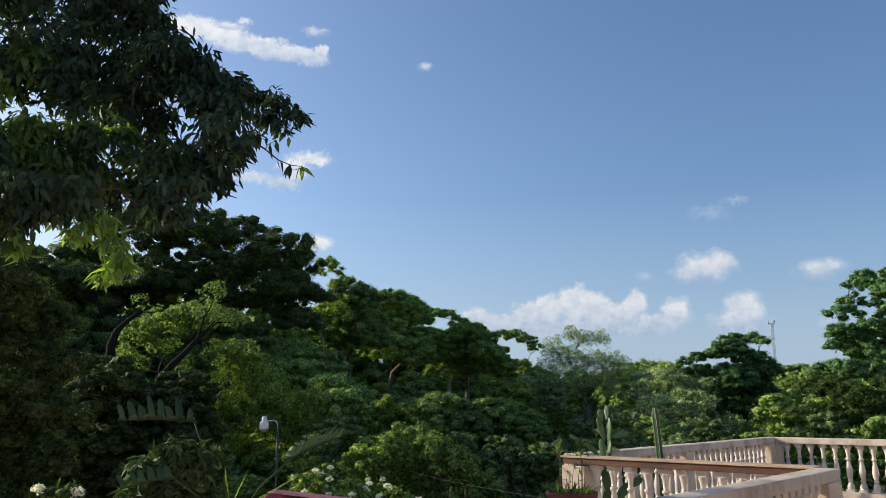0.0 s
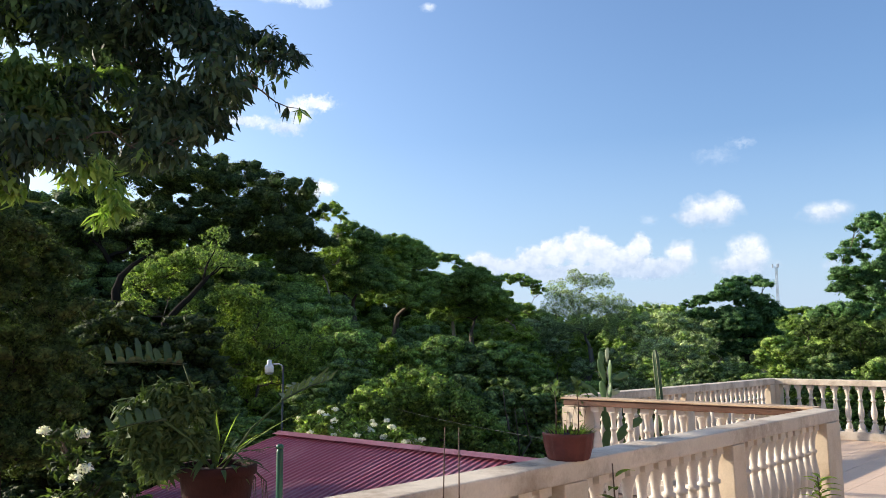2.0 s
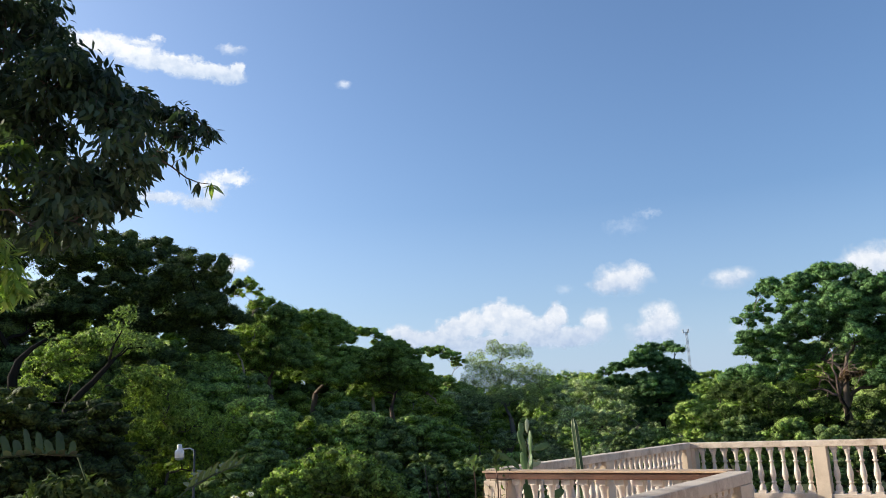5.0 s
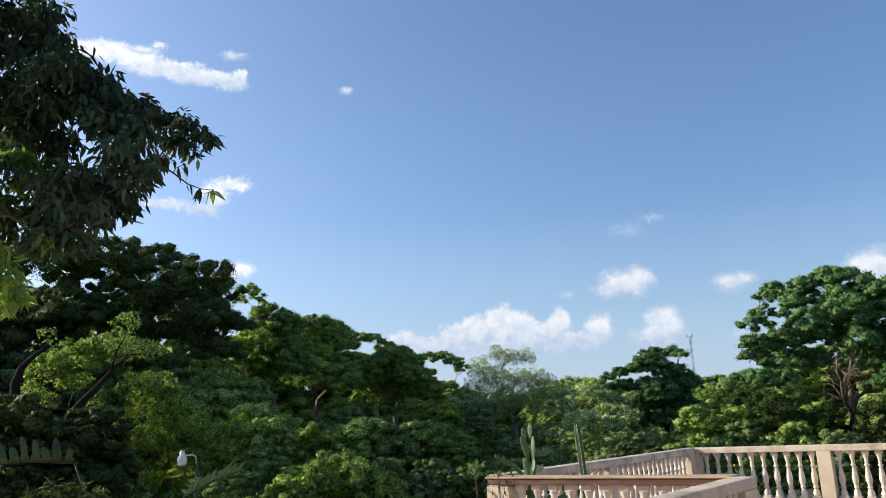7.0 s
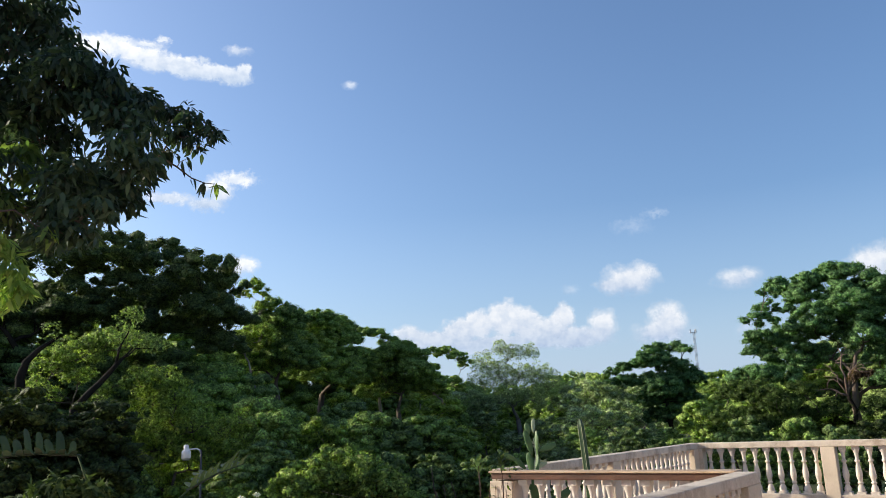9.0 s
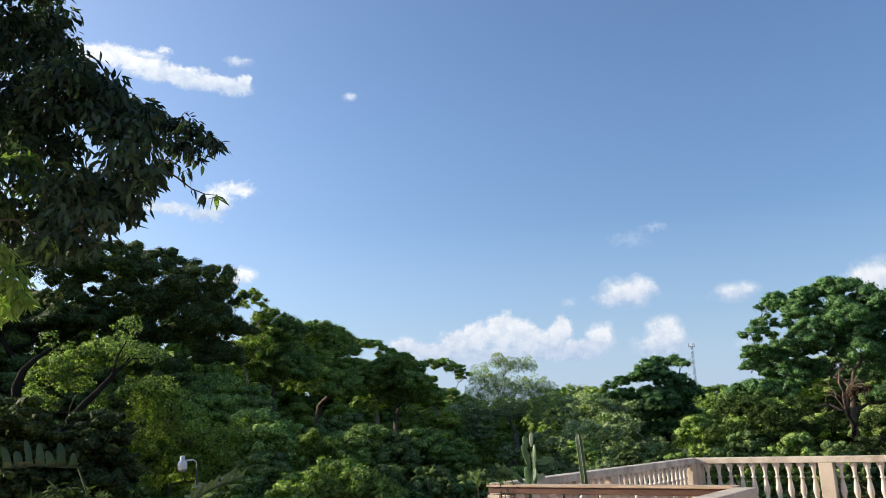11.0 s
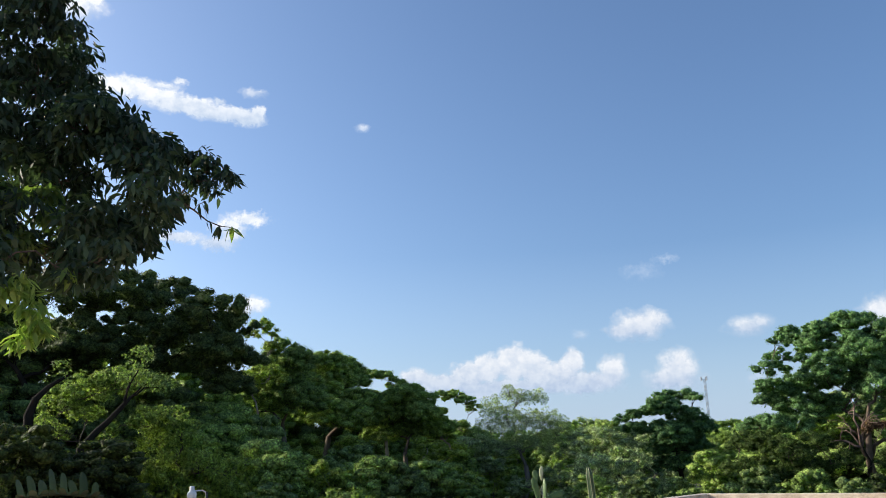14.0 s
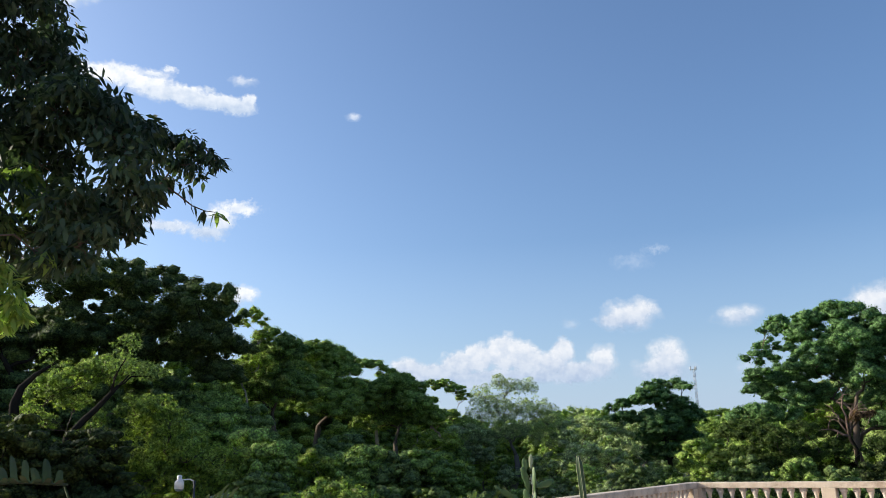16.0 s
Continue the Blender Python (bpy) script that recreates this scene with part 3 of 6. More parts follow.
def build_annex():
    annex = thing("annex", (0, 0, 0), "low annex with a maroon corrugated metal roof", "building")
    pitch = 0.118

    def sheet(y0, y1, x0, x1):
        bm = bmesh.new()
        xs = [x0 + (x1 - x0) * k / 6 for k in range(7)]
        rows, count = [], int(round((y1 - y0) / pitch))
        for i in range(count + 1):
            for f, h in ((0.0, 0.0), (0.32, 0.0), (0.38, 0.008), (0.44, 0.016), (0.50, 0.0195), (0.60, 0.0195), (0.70, 0.017), (0.80, 0.012), (0.90, 0.005), (0.999, 0.0)):
                y = y0 + (i + f) * pitch
                if y <= y1 + 1e-6:
                    rows.append([bm.verts.new((x, y, roof_z(x) + h)) for x in xs])
        for a, b in zip(rows, rows[1:]):
            for k in range(6):
                bm.faces.new((a[k], a[k + 1], b[k + 1], b[k]))
        bmesh.ops.solidify(bm, geom=bm.faces[:], thickness=0.002)
        return bm

    roof = part("roof", boxed(0.6, 6.9, 2.6, ROOF_END_Y - 0.1, -2.6, -2.45), DARK_METAL, annex, "roof frame of dark steel")
    width = pitch * 8
    y = ROOF_END_Y - width
    while y > 2.4:
        x1 = ROOF_TOP_X if y > 5.2 else 7.25
        part("roof_sheet", sheet(y, y + width, 0.3, x1), ROOF, roof, "maroon corrugated metal sheet")
        y -= width
    cap = bmesh.new()
    for k, (dx, dz) in enumerate(((-0.17, -0.008), (0.0, 0.036), (0.17, -0.03))):
        for yy in (5.25, 8.3, 8.302, ROOF_END_Y + 0.03):
            cap.verts.new((ROOF_TOP_X + dx, yy, 0.0 + dz + (0.004 if yy > 8.301 else 0) + 0.012))
    cap.verts.ensure_lookup_table()
    for k in range(2):
        for j in (0, 2):
            a = k * 4 + j
            cap.faces.new((cap.verts[a], cap.verts[a + 1], cap.verts[a + 5], cap.verts[a + 4]))
    bmesh.ops.solidify(cap, geom=cap.faces[:], thickness=0.003)
    part("ridge_cap", cap, CAP, roof, "faded maroon ridge flashing")
    back = bmesh.new()
    vs = [back.verts.new(p) for p in ((ROOF_TOP_X + 0.01, 5.2, -0.03), (ROOF_TOP_X + 0.01, ROOF_END_Y, -0.03), (15.0, ROOF_END_Y, -1.65), (15.0, 5.2, -1.65))]
    back.faces.new(vs)
    bmesh.ops.solidify(back, geom=back.faces[:], thickness=0.02)
    part("back_slope", back, ROOF, annex, "rear slope of the maroon roof")
    wall = bmesh.new()
    for yy in (5.3, ROOF_END_Y - 0.25):
        prism = [(0.7, GROUND_Z - 0.5), (14.6, GROUND_Z - 0.5), (14.6, -1.72), (ROOF_TOP_X, -0.12), (0.7, roof_z(0.7) - 0.06)]
        a = [wall.verts.new((x, yy, z)) for x, z in prism]
        b = [wall.verts.new((x, yy + 0.2, z)) for x, z in prism]
        wall.faces.new(a)
        wall.faces.new(b[::-1])
        for k in range(5):
            wall.faces.new((a[k], b[k], b[(k + 1) % 5], a[(k + 1) % 5]))
    box(wall, 0.7, 0.9, 5.5, ROOF_END_Y - 0.25, GROUND_Z - 0.5, roof_z(0.7) - 0.07)
    bmesh.ops.recalc_face_normals(wall, faces=wall.faces[:])
    part("wall", wall, WALL, annex)


build_annex()


# ---- trees ----
def leaf_cloud(name, mat, centres, radii, count, length, width, rng, parent, droop=0.0, shell=0.55, flat=1.0, long=False, label=""):
    """Many single leaves round the given clumps, as one mesh. droop 0..1 turns the blades to hang."""
    centres, radii = np.asarray(centres, float), np.asarray(radii, float)
    weight = radii**2 / (radii**2).sum()
    which = rng.choice(len(centres), count, p=weight)
    d = rng.normal(size=(count, 3))
    d /= np.linalg.norm(d, axis=1, keepdims=True)
    d[:, 2] = np.where((d[:, 2] < -0.25) & (rng.random(count) < 0.6), -d[:, 2] * 0.7, d[:, 2])
    r = radii[which] * (shell + (1 - shell) * rng.random(count) ** 0.6) * (0.88 + 0.3 * rng.random(count))
    pos = centres[which] + d * r[:, None] * [1, 1, flat]
    normal = d * [0.7, 0.7, 1.0] + rng.normal(size=(count, 3)) * 0.75 + [0, 0, 0.45 * (1 - droop)]
    normal /= np.linalg.norm(normal, axis=1, keepdims=True)
    tip = d * [1, 1, 0.3] + rng.normal(size=(count, 3)) * 0.6
    tip[:, 2] -= 0.25 + 3.0 * droop
    tip -= normal * (tip * normal).sum(1, keepdims=True)
    tip /= np.linalg.norm(tip, axis=1, keepdims=True)
    side = np.cross(normal, tip)
    size = (0.65 + 0.7 * rng.random(count))[:, None]
    ln, wd = length * size, width * size
    if long:
        # two faces to a blade: a narrow base, a curved pointed tip
        v = np.empty((count, 6, 3))
        curl = normal * ln * (0.08 + 0.25 * rng.random(count))[:, None]
        v[:, 0] = pos
        v[:, 1] = pos + tip * ln * 0.33 + side * wd * 0.5
        v[:, 2] = pos + tip * ln * 0.66 + side * wd * 0.36 - curl * 0.45
        v[:, 3] = pos + tip * ln - curl
        v[:, 4] = pos + tip * ln * 0.66 - side * wd * 0.36 - curl * 0.45
        v[:, 5] = pos + tip * ln * 0.33 - side * wd * 0.5
        order = np.array([0, 1, 2, 5, 5, 2, 3, 4])
    else:
        v = np.empty((count, 4, 3))
        v[:, 0] = pos
        v[:, 1] = pos + tip * ln * 0.42 + side * wd * 0.5 + normal * wd * 0.12
        v[:, 2] = pos + tip * ln - normal * ln * 0.12
        v[:, 3] = pos + tip * ln * 0.42 - side * wd * 0.5 + normal * wd * 0.12
        order = np.arange(4)
    per = v.shape[1]
    me = bpy.data.meshes.new(name)
    me.vertices.add(count * per)
    me.vertices.foreach_set("co", v.astype(np.float32).ravel())
    loops = (np.arange(count)[:, None] * per + order[None]).ravel().astype(np.int32)
    me.loops.add(len(loops))
    me.loops.foreach_set("vertex_index", loops)
    me.polygons.add(len(loops) // 4)
    me.polygons.foreach_set("loop_start", np.arange(0, len(loops), 4, dtype=np.int32))
    me.update()
    me.materials.append(mat)
    ob = new(name, me)
    ob.parent = parent
    tagged(ob, label, kind="stuff")
    return ob


def limb(bm, a, b, ra, rb, rng, bend=0.12, sides=6, steps=4):
    """A crooked limb from a to b."""
    a, b = Vector(a), Vector(b)
    length = (b - a).length
    pts, rad = [], []
    off = Vector(rng.normal(size=3)) * bend * length
    for k in range(steps + 1):
        s = k / steps
        p = a.lerp(b, s) + off * math.sin(math.pi * s) * 0.6 + Vector(rng.normal(size=3)) * 0.03 * length * (0 < k < steps)
        p.z += 0.10 * length * math.sin(math.pi * s)
        pts.append(p)
        rad.append(ra + (rb - ra) * s)
    tube(bm, pts, rad, sides)
    return pts


def tufts(lobes, tuft, cover, flat, rng, gap=0.0, under=-0.45):
    """Domed tufts over the crown's masses: their centres, radii and outward ways."""
    at, size, out = [], [], []
    for c, r in lobes:
        n = max(4, int(cover * 3.4 * r * r / tuft**2))
        k = np.arange(n) + 0.5
        z = 1 - (1 - under) * k / n
        turn = k * 2.39996 + rng.random() * 6.28
        w = np.sqrt(1 - z * z)
        d = np.stack([w * np.cos(turn), w * np.sin(turn), z], 1) + rng.normal(size=(n, 3)) * 0.16
        d /= np.linalg.norm(d, axis=1, keepdims=True)
        p = np.array(c) + d * [1, 1, flat] * (r * (0.72 + 0.38 * rng.random(n)))[:, None]
        keep = rng.random(n) >= gap
        at.append(p[keep])
        out.append(d[keep])
        size.append((tuft * (0.55 + 0.85 * rng.random(n)) * min(1.0, 0.5 + r))[keep])
    return np.concatenate(at), np.concatenate(size), np.concatenate(out)


def clump_form():
    """A small round form, to be the dense inside of a tuft."""
    bm = bmesh.new()
    bmesh.ops.create_icosphere(bm, subdivisions=1, radius=1.0)
    bm.verts.ensure_lookup_table()
    co = np.array([v.co[:] for v in bm.verts])
    tri = np.array([[v.index for v in f.verts] for f in bm.faces])
    bm.free()
    return co, tri


CLUMP_CO, CLUMP_TRI = clump_form()


def tufted_crown(name, mat, lobes, rng, parent, tuft=0.3, cover=1.0, leaf=(0.12, 0.07), thick=1.0, flat=0.75, dome=0.7, jitter=0.5, gap=0.0, core=0.12, quad=False, label="", solid=0.78):
    """A crown of leafy tufts, each a small dome whose blades lie on its skin, and some blades within, as one mesh."""
    at, size, out = tufts(lobes, tuft, cover, flat, rng, gap)
    per = np.maximum(6, (thick * 2.6 * size**2 / (leaf[0] * leaf[1] * 0.5)).astype(int))
    which = np.repeat(np.arange(len(at)), per)
    n = len(which)
    e = rng.normal(size=(n, 3)) + 0.55 * out[which] + [0, 0, 0.4]
    e /= np.linalg.norm(e, axis=1, keepdims=True)
    pos = at[which] + e * [1, 1, dome] * (size[which] * (0.55 + 0.5 * rng.random(n) ** 0.7))[:, None]
    normal = e * [1, 1, 1.15] + 0.35 * out[which] + rng.normal(size=(n, 3)) * jitter
    grow = 0.65 + 0.7 * rng.random(n)
    if core:
        m = int(n * core)
        r = np.array([q for _, q in lobes])
        pick = rng.choice(len(r), m, p=r**2 / (r**2).sum())
        d = rng.normal(size=(m, 3))
        d /= np.linalg.norm(d, axis=1, keepdims=True)
        inner = np.array([tuple(c) for c, _ in lobes])[pick] + d * [1, 1, flat] * (r[pick] * 0.8 * rng.random(m) ** 0.5)[:, None]
        pos, normal, grow = np.concatenate([pos, inner]), np.concatenate([normal, d + rng.normal(size=(m, 3)) * 0.5]), np.concatenate([grow, 1.2 + 0.6 * rng.random(m)])
        e = np.concatenate([e, d])
        n += m
    normal /= np.linalg.norm(normal, axis=1, keepdims=True)
    tip = e * [1, 1, 0.3] + rng.normal(size=(n, 3)) * 0.7 - [0, 0, 0.35]
    tip -= normal * (tip * normal).sum(1, keepdims=True)
    tip /= np.linalg.norm(tip, axis=1, keepdims=True)
    side = np.cross(normal, tip)
    ln, wd = (leaf[0] * grow)[:, None], (leaf[1] * grow)[:, None]
    if quad:
        v = np.stack([pos, pos + tip * ln * 0.45 + side * wd * 0.5 + normal * wd * 0.1, pos + tip * ln - normal * ln * 0.12, pos + tip * ln * 0.45 - side * wd * 0.5 + normal * wd * 0.1], 1)
    else:
        v = np.stack([pos + side * wd * 0.55, pos - side * wd * 0.55 + tip * ln * 0.2, pos + tip * ln - normal * ln * 0.08], 1)
    corners = v.shape[1]
    # the dense inside of each tuft
    m, q = len(at), len(CLUMP_CO)
    lump = CLUMP_CO[None] * (1 + 0.28 * rng.normal(size=(m, q, 1))) * [1, 1, dome] * (size * solid)[:, None, None] + at[:, None] if solid else np.empty((0, q, 3))
    m = len(lump)
    tri = (CLUMP_TRI[None] + (np.arange(m) * q)[:, None, None] + n * corners).reshape(-1)
    me = bpy.data.meshes.new(name)
    me.vertices.add(n * corners + m * q)
    me.vertices.foreach_set("co", np.concatenate([v.reshape(-1, 3), lump.reshape(-1, 3)]).astype(np.float32).ravel())
    loops = np.concatenate([np.arange(n * corners), tri]).astype(np.int32)
    me.loops.add(len(loops))
    me.loops.foreach_set("vertex_index", loops)
    starts = np.concatenate([np.arange(0, n * corners, corners), n * corners + np.arange(0, len(tri), 3)]).astype(np.int32)
    me.polygons.add(len(starts))
    me.polygons.foreach_set("loop_start", starts)
    me.polygons.foreach_set("use_smooth", np.arange(len(starts)) >= n)
    me.update()
    me.materials.append(mat)
    ob = new(name, me)
    ob.parent = parent
    return tagged(ob, label, kind="stuff")


def tree(label, base, lobes, mat, seed, bark=BARK, trunk_r=0.28, leader=0.62, tuft=0.3, cover=1.0, leaf=(0.12, 0.07), thick=1.0, flat=0.75, dome=0.7, jitter=0.5, gap=0.0, core=0.12, twigs=6, quad=False, solid=0.78, name="tree", category="tree", group="trees of the wood", sink=0.3, fork_at=None):
    """base: foot of the trunk; lobes: (centre, radius) of the crown's masses. Limbs branch off one another to the lobes, twigs run on to the tufts."""
    rng = np.random.default_rng(seed)
    base = Vector(base)
    root = thing(name, base, label, category, group)
    cs = [Vector(c) - base for c, _ in lobes]
    rs = [r for _, r in lobes]
    mean = sum(cs, Vector()) / len(cs)
    topz = max(c.z for c in cs)
    head = Vector(fork_at) - base if fork_at else Vector((mean.x * 0.7, mean.y * 0.7, topz * leader))
    wood = bmesh.new()
    pts, rad = [Vector((0, 0, -sink)), Vector((0, 0, 0.05))], [trunk_r * 1.5, trunk_r * 1.15]
    for k in range(1, 6):
        f = k / 5
        pts.append(Vector((head.x * f ** 1.6, head.y * f ** 1.6, head.z * f)) + Vector(rng.normal(size=3)) * 0.02 * head.length)
        rad.append(trunk_r * (1.05 - 0.62 * f))
    tube(wood, pts, rad, 9)
    nodes = [(p, r) for p, r in zip(pts[3:], rad[3:])]
    for i in sorted(range(len(cs)), key=lambda q: (cs[q] - head).length):
        c, r = cs[i], rs[i]
        aim = c - Vector((0, 0, 0.3 * r))
        near = min(nodes, key=lambda q: (q[0] - aim).length + 0.9 * max(0.0, q[0].z - aim.z))
        r0 = min(near[1] * 0.8, trunk_r * 0.42)
        r1 = max(0.014, r0 * 0.45)
        way = limb(wood, near[0], aim, r0, r1, rng, 0.10, 6, 5)
        nodes += [(p, r0 + (r1 - r0) * k / 5) for k, p in enumerate(way) if k > 1]
        for k in range(twigs):
            d = Vector(rng.normal(size=3)).normalized()
            d.z = abs(d.z) * 0.9 - 0.1
            q = c + Vector((d.x, d.y, d.z * flat)) * r * 0.85
            limb(wood, way[int(rng.integers(3, 6))], q, max(0.008, r1 * 0.5), 0.005, rng, 0.08, 4, 3)
    part("trunk", wood, bark, root, smooth=True)
    tufted_crown("crown", mat, [(tuple(c), r) for c, r in zip(cs, rs)], rng, root, tuft, cover, leaf, thick, flat, dome, jitter, gap, core, quad, "", solid)
    return root


def ground_at(heading, distance):
    p = polar(heading, distance, 0)
    return Vector((p.x, p.y, ground_height(p.x, p.y)))


def crown(distance, spots, depth=1.0, seed=1, grow=1.0):
    """Lobes from headings and rises (degrees) and radii (metres) about one distance."""
    rng = np.random.default_rng(seed)
    return [(lifted(h, r, distance + depth * rng.normal()), rad * grow) for h, r, rad in spots]


WOOD = "trees of the wood"

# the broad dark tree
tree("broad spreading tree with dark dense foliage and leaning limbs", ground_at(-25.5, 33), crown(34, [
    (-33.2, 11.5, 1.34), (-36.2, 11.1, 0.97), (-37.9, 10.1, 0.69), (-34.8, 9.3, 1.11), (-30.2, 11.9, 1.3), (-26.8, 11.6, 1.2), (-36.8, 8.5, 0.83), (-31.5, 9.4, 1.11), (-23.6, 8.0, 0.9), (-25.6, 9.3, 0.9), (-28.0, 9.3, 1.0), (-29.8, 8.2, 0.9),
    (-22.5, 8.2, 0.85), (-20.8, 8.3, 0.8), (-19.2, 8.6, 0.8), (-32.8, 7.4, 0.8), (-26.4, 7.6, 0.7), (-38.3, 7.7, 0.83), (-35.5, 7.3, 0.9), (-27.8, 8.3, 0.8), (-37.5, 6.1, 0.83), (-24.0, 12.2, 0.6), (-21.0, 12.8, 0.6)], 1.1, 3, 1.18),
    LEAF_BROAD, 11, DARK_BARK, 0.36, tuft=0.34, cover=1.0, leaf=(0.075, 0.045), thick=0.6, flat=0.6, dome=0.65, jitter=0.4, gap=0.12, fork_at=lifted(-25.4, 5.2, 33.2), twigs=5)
tree("slender tree with thin sunlit foliage", ground_at(-40.5, 40), crown(40, [(-39.7, 10.1, 0.5), (-40.4, 9.6, 0.4), (-39.0, 9.5, 0.4), (-40.6, 8.6, 0.4), (-40.3, 6.6, 0.8), (-38.9, 6.2, 0.8)], 0.4, 4),
    LEAF_LIT, 12, PALE_BARK, 0.16, tuft=0.2, cover=0.9, leaf=(0.08, 0.05), thick=0.7, flat=0.6, gap=0.25, core=0.0, twigs=8)
tree("rounded tree with dense green crown", ground_at(-41.8, 42), crown(42, [(-41.1, 8.4, 0.7), (-42.3, 7.6, 0.8), (-40.4, 7.2, 0.8), (-41.4, 6.7, 0.9), (-42.9, 6.2, 0.8), (-40.2, 5.9, 0.9), (-41.6, 5.2, 1.2), (-42.9, 4.8, 1.1), (-39.6, 4.6, 1.1)], 0.8, 5, 1.08),
    LEAF_MID, 13, BARK, 0.3, tuft=0.30, cover=1.2, leaf=(0.08, 0.05), thick=0.6, jitter=0.4, gap=0.08)
tree("tall domed tree with dense layered crown", ground_at(-44.5, 47), crown(47, [(-43.6, 7.1, 0.9), (-46.0, 6.8, 0.8), (-44.3, 7.5, 0.95), (-43.2, 7.2, 0.8), (-45.5, 7.1, 0.85), (-46.4, 6.2, 0.8), (-45.2, 6.2, 0.9), (-43.8, 6.2, 1.0), (-44.8, 5.4, 1.2), (-43.0, 5.3, 1.2), (-46.6, 4.8, 1.0), (-44.0, 4.0, 1.3), (-45.8, 3.6, 1.2), (-47.0, 3.6, 1.0)], 0.9, 6, 1.1),
    LEAF_MID, 14, BARK, 0.36, tuft=0.34, cover=1.2, leaf=(0.085, 0.055), thick=0.6, jitter=0.4, flat=0.65, dome=0.6)
tree("flat-topped tree with airy branches", ground_at(-48.6, 50), crown(50, [(-47.7, 6.55, 0.55), (-48.5, 6.45, 0.55), (-49.2, 6.0, 0.5), (-49.9, 5.6, 0.5), (-47.3, 5.3, 0.5), (-48.6, 4.9, 0.7)], 0.4, 7, 1.1),
    LEAF_MID, 15, PALE_BARK, 0.22, tuft=0.26, cover=1.1, leaf=(0.085, 0.055), thick=0.6, jitter=0.4, flat=0.5, dome=0.55, gap=0.15, core=0.0, twigs=8)
tree("rounded tree with dense green crown", ground_at(-50.1, 48), crown(48, [(-50.2, 5.3, 0.7), (-49.4, 5.0, 0.8), (-51.0, 4.7, 0.75), (-50.2, 4.2, 1.0), (-51.4, 3.7, 0.9), (-48.9, 3.8, 1.1), (-47.9, 4.4, 0.9), (-50.4, 3.0, 1.2), (-52.0, 2.8, 1.0), (-48.6, 2.6, 1.2)], 0.8, 8, 1.06),
    LEAF_MID, 16, BARK, 0.3, tuft=0.30, cover=1.2, leaf=(0.085, 0.055), thick=0.6, jitter=0.4, flat=0.7, gap=0.05)
tree("flat-topped tree with airy branches", ground_at(-53.7, 50), crown(50, [(-52.7, 5.0, 0.55), (-53.5, 5.05, 0.6), (-54.3, 4.6, 0.55), (-54.9, 4.1, 0.50), (-52.4, 3.9, 0.5), (-53.6, 2.9, 0.7), (-52.4, 2.3, 0.8), (-54.9, 2.2, 0.8)], 0.4, 9),
    LEAF_MID, 17, PALE_BARK, 0.22, tuft=0.26, cover=1.1, leaf=(0.085, 0.055), thick=0.6, jitter=0.4, flat=0.5, dome=0.55, gap=0.12, core=0.0, twigs=8)
tree("sparse pale tree with bare twigs on top", ground_at(-58.1, 46), crown(46, [(-57.4, 5.0, 0.4), (-58.2, 4.6, 0.46), (-59.4, 4.6, 0.46), (-56.1, 4.0, 0.59), (-57.1, 3.4, 0.59), (-55.9, 2.8, 0.66), (-57.7, 2.8, 0.66), (-58.9, 3.1, 0.59), (-60.1, 2.9, 0.66), (-60.8, 2.3, 0.66), (-57.8, 1.6, 0.66), (-59.2, 1.7, 0.73), (-60.2, 1.1, 0.59), (-56.6, 1.4, 0.66), (-55.6, 1.3, 0.59)], 0.6, 10, 1.15),
    LEAF_PALE, 18, GREY_BARK, 0.3, tuft=0.17, cover=1.1, leaf=(0.06, 0.036), thick=0.75, flat=1.0, dome=0.9, jitter=0.9, gap=0.3, core=0.15, solid=0.0, fork_at=lifted(-58.3, -0.1, 45.8), twigs=16)
tree("dark flat-topped tree beside the mast", ground_at(-68.8, 45), crown(45, [(-67.8, 4.3, 0.39), (-68.6, 4.4, 0.39), (-69.5, 4.4, 0.39), (-70.2, 4.2, 0.3), (-67.9, 3.5, 0.52), (-66.9, 3.4, 0.45), (-68.8, 3.1, 0.52), (-69.9, 3.0, 0.52), (-70.6, 2.5, 0.45), (-65.8, 3.2, 0.39), (-65.2, 2.9, 0.32), (-68.0, 2.2, 0.65), (-69.4, 1.9, 0.65), (-70.9, 2.1, 0.39), (-66.8, 2.2, 0.52), (-68.6, 1.0, 0.65), (-70.1, 1.0, 0.58), (-67.5, 0.9, 0.58), (-69.2, -0.1, 0.65), (-67.9, -0.2, 0.58), (-70.5, 0.1, 0.52), (-68.4, 1.6, 0.9), (-69.6, 2.3, 0.7), (-68.7, 3.7, 0.42), (-67.4, 3.8, 0.36), (-66.0, 2.3, 0.5)], 0.4, 11, 1.15),
    LEAF_TALL, 19, DARK_BARK, 0.22, tuft=0.25, cover=1.2, leaf=(0.08, 0.05), thick=0.6, jitter=0.4, flat=0.65, dome=0.6, gap=0.06)
tree("small umbrella-shaped tree in the distance", ground_at(-72.3, 74), crown(74, [(-71.6, 2.3, 0.6), (-72.4, 2.35, 0.7), (-73.2, 2.1, 0.6), (-71.8, 1.4, 0.7), (-72.8, 1.2, 0.8)], 0.6, 12),
    LEAF_MID, 20, BARK, 0.22, tuft=0.4, leaf=(0.2, 0.12), flat=0.4, dome=0.5)
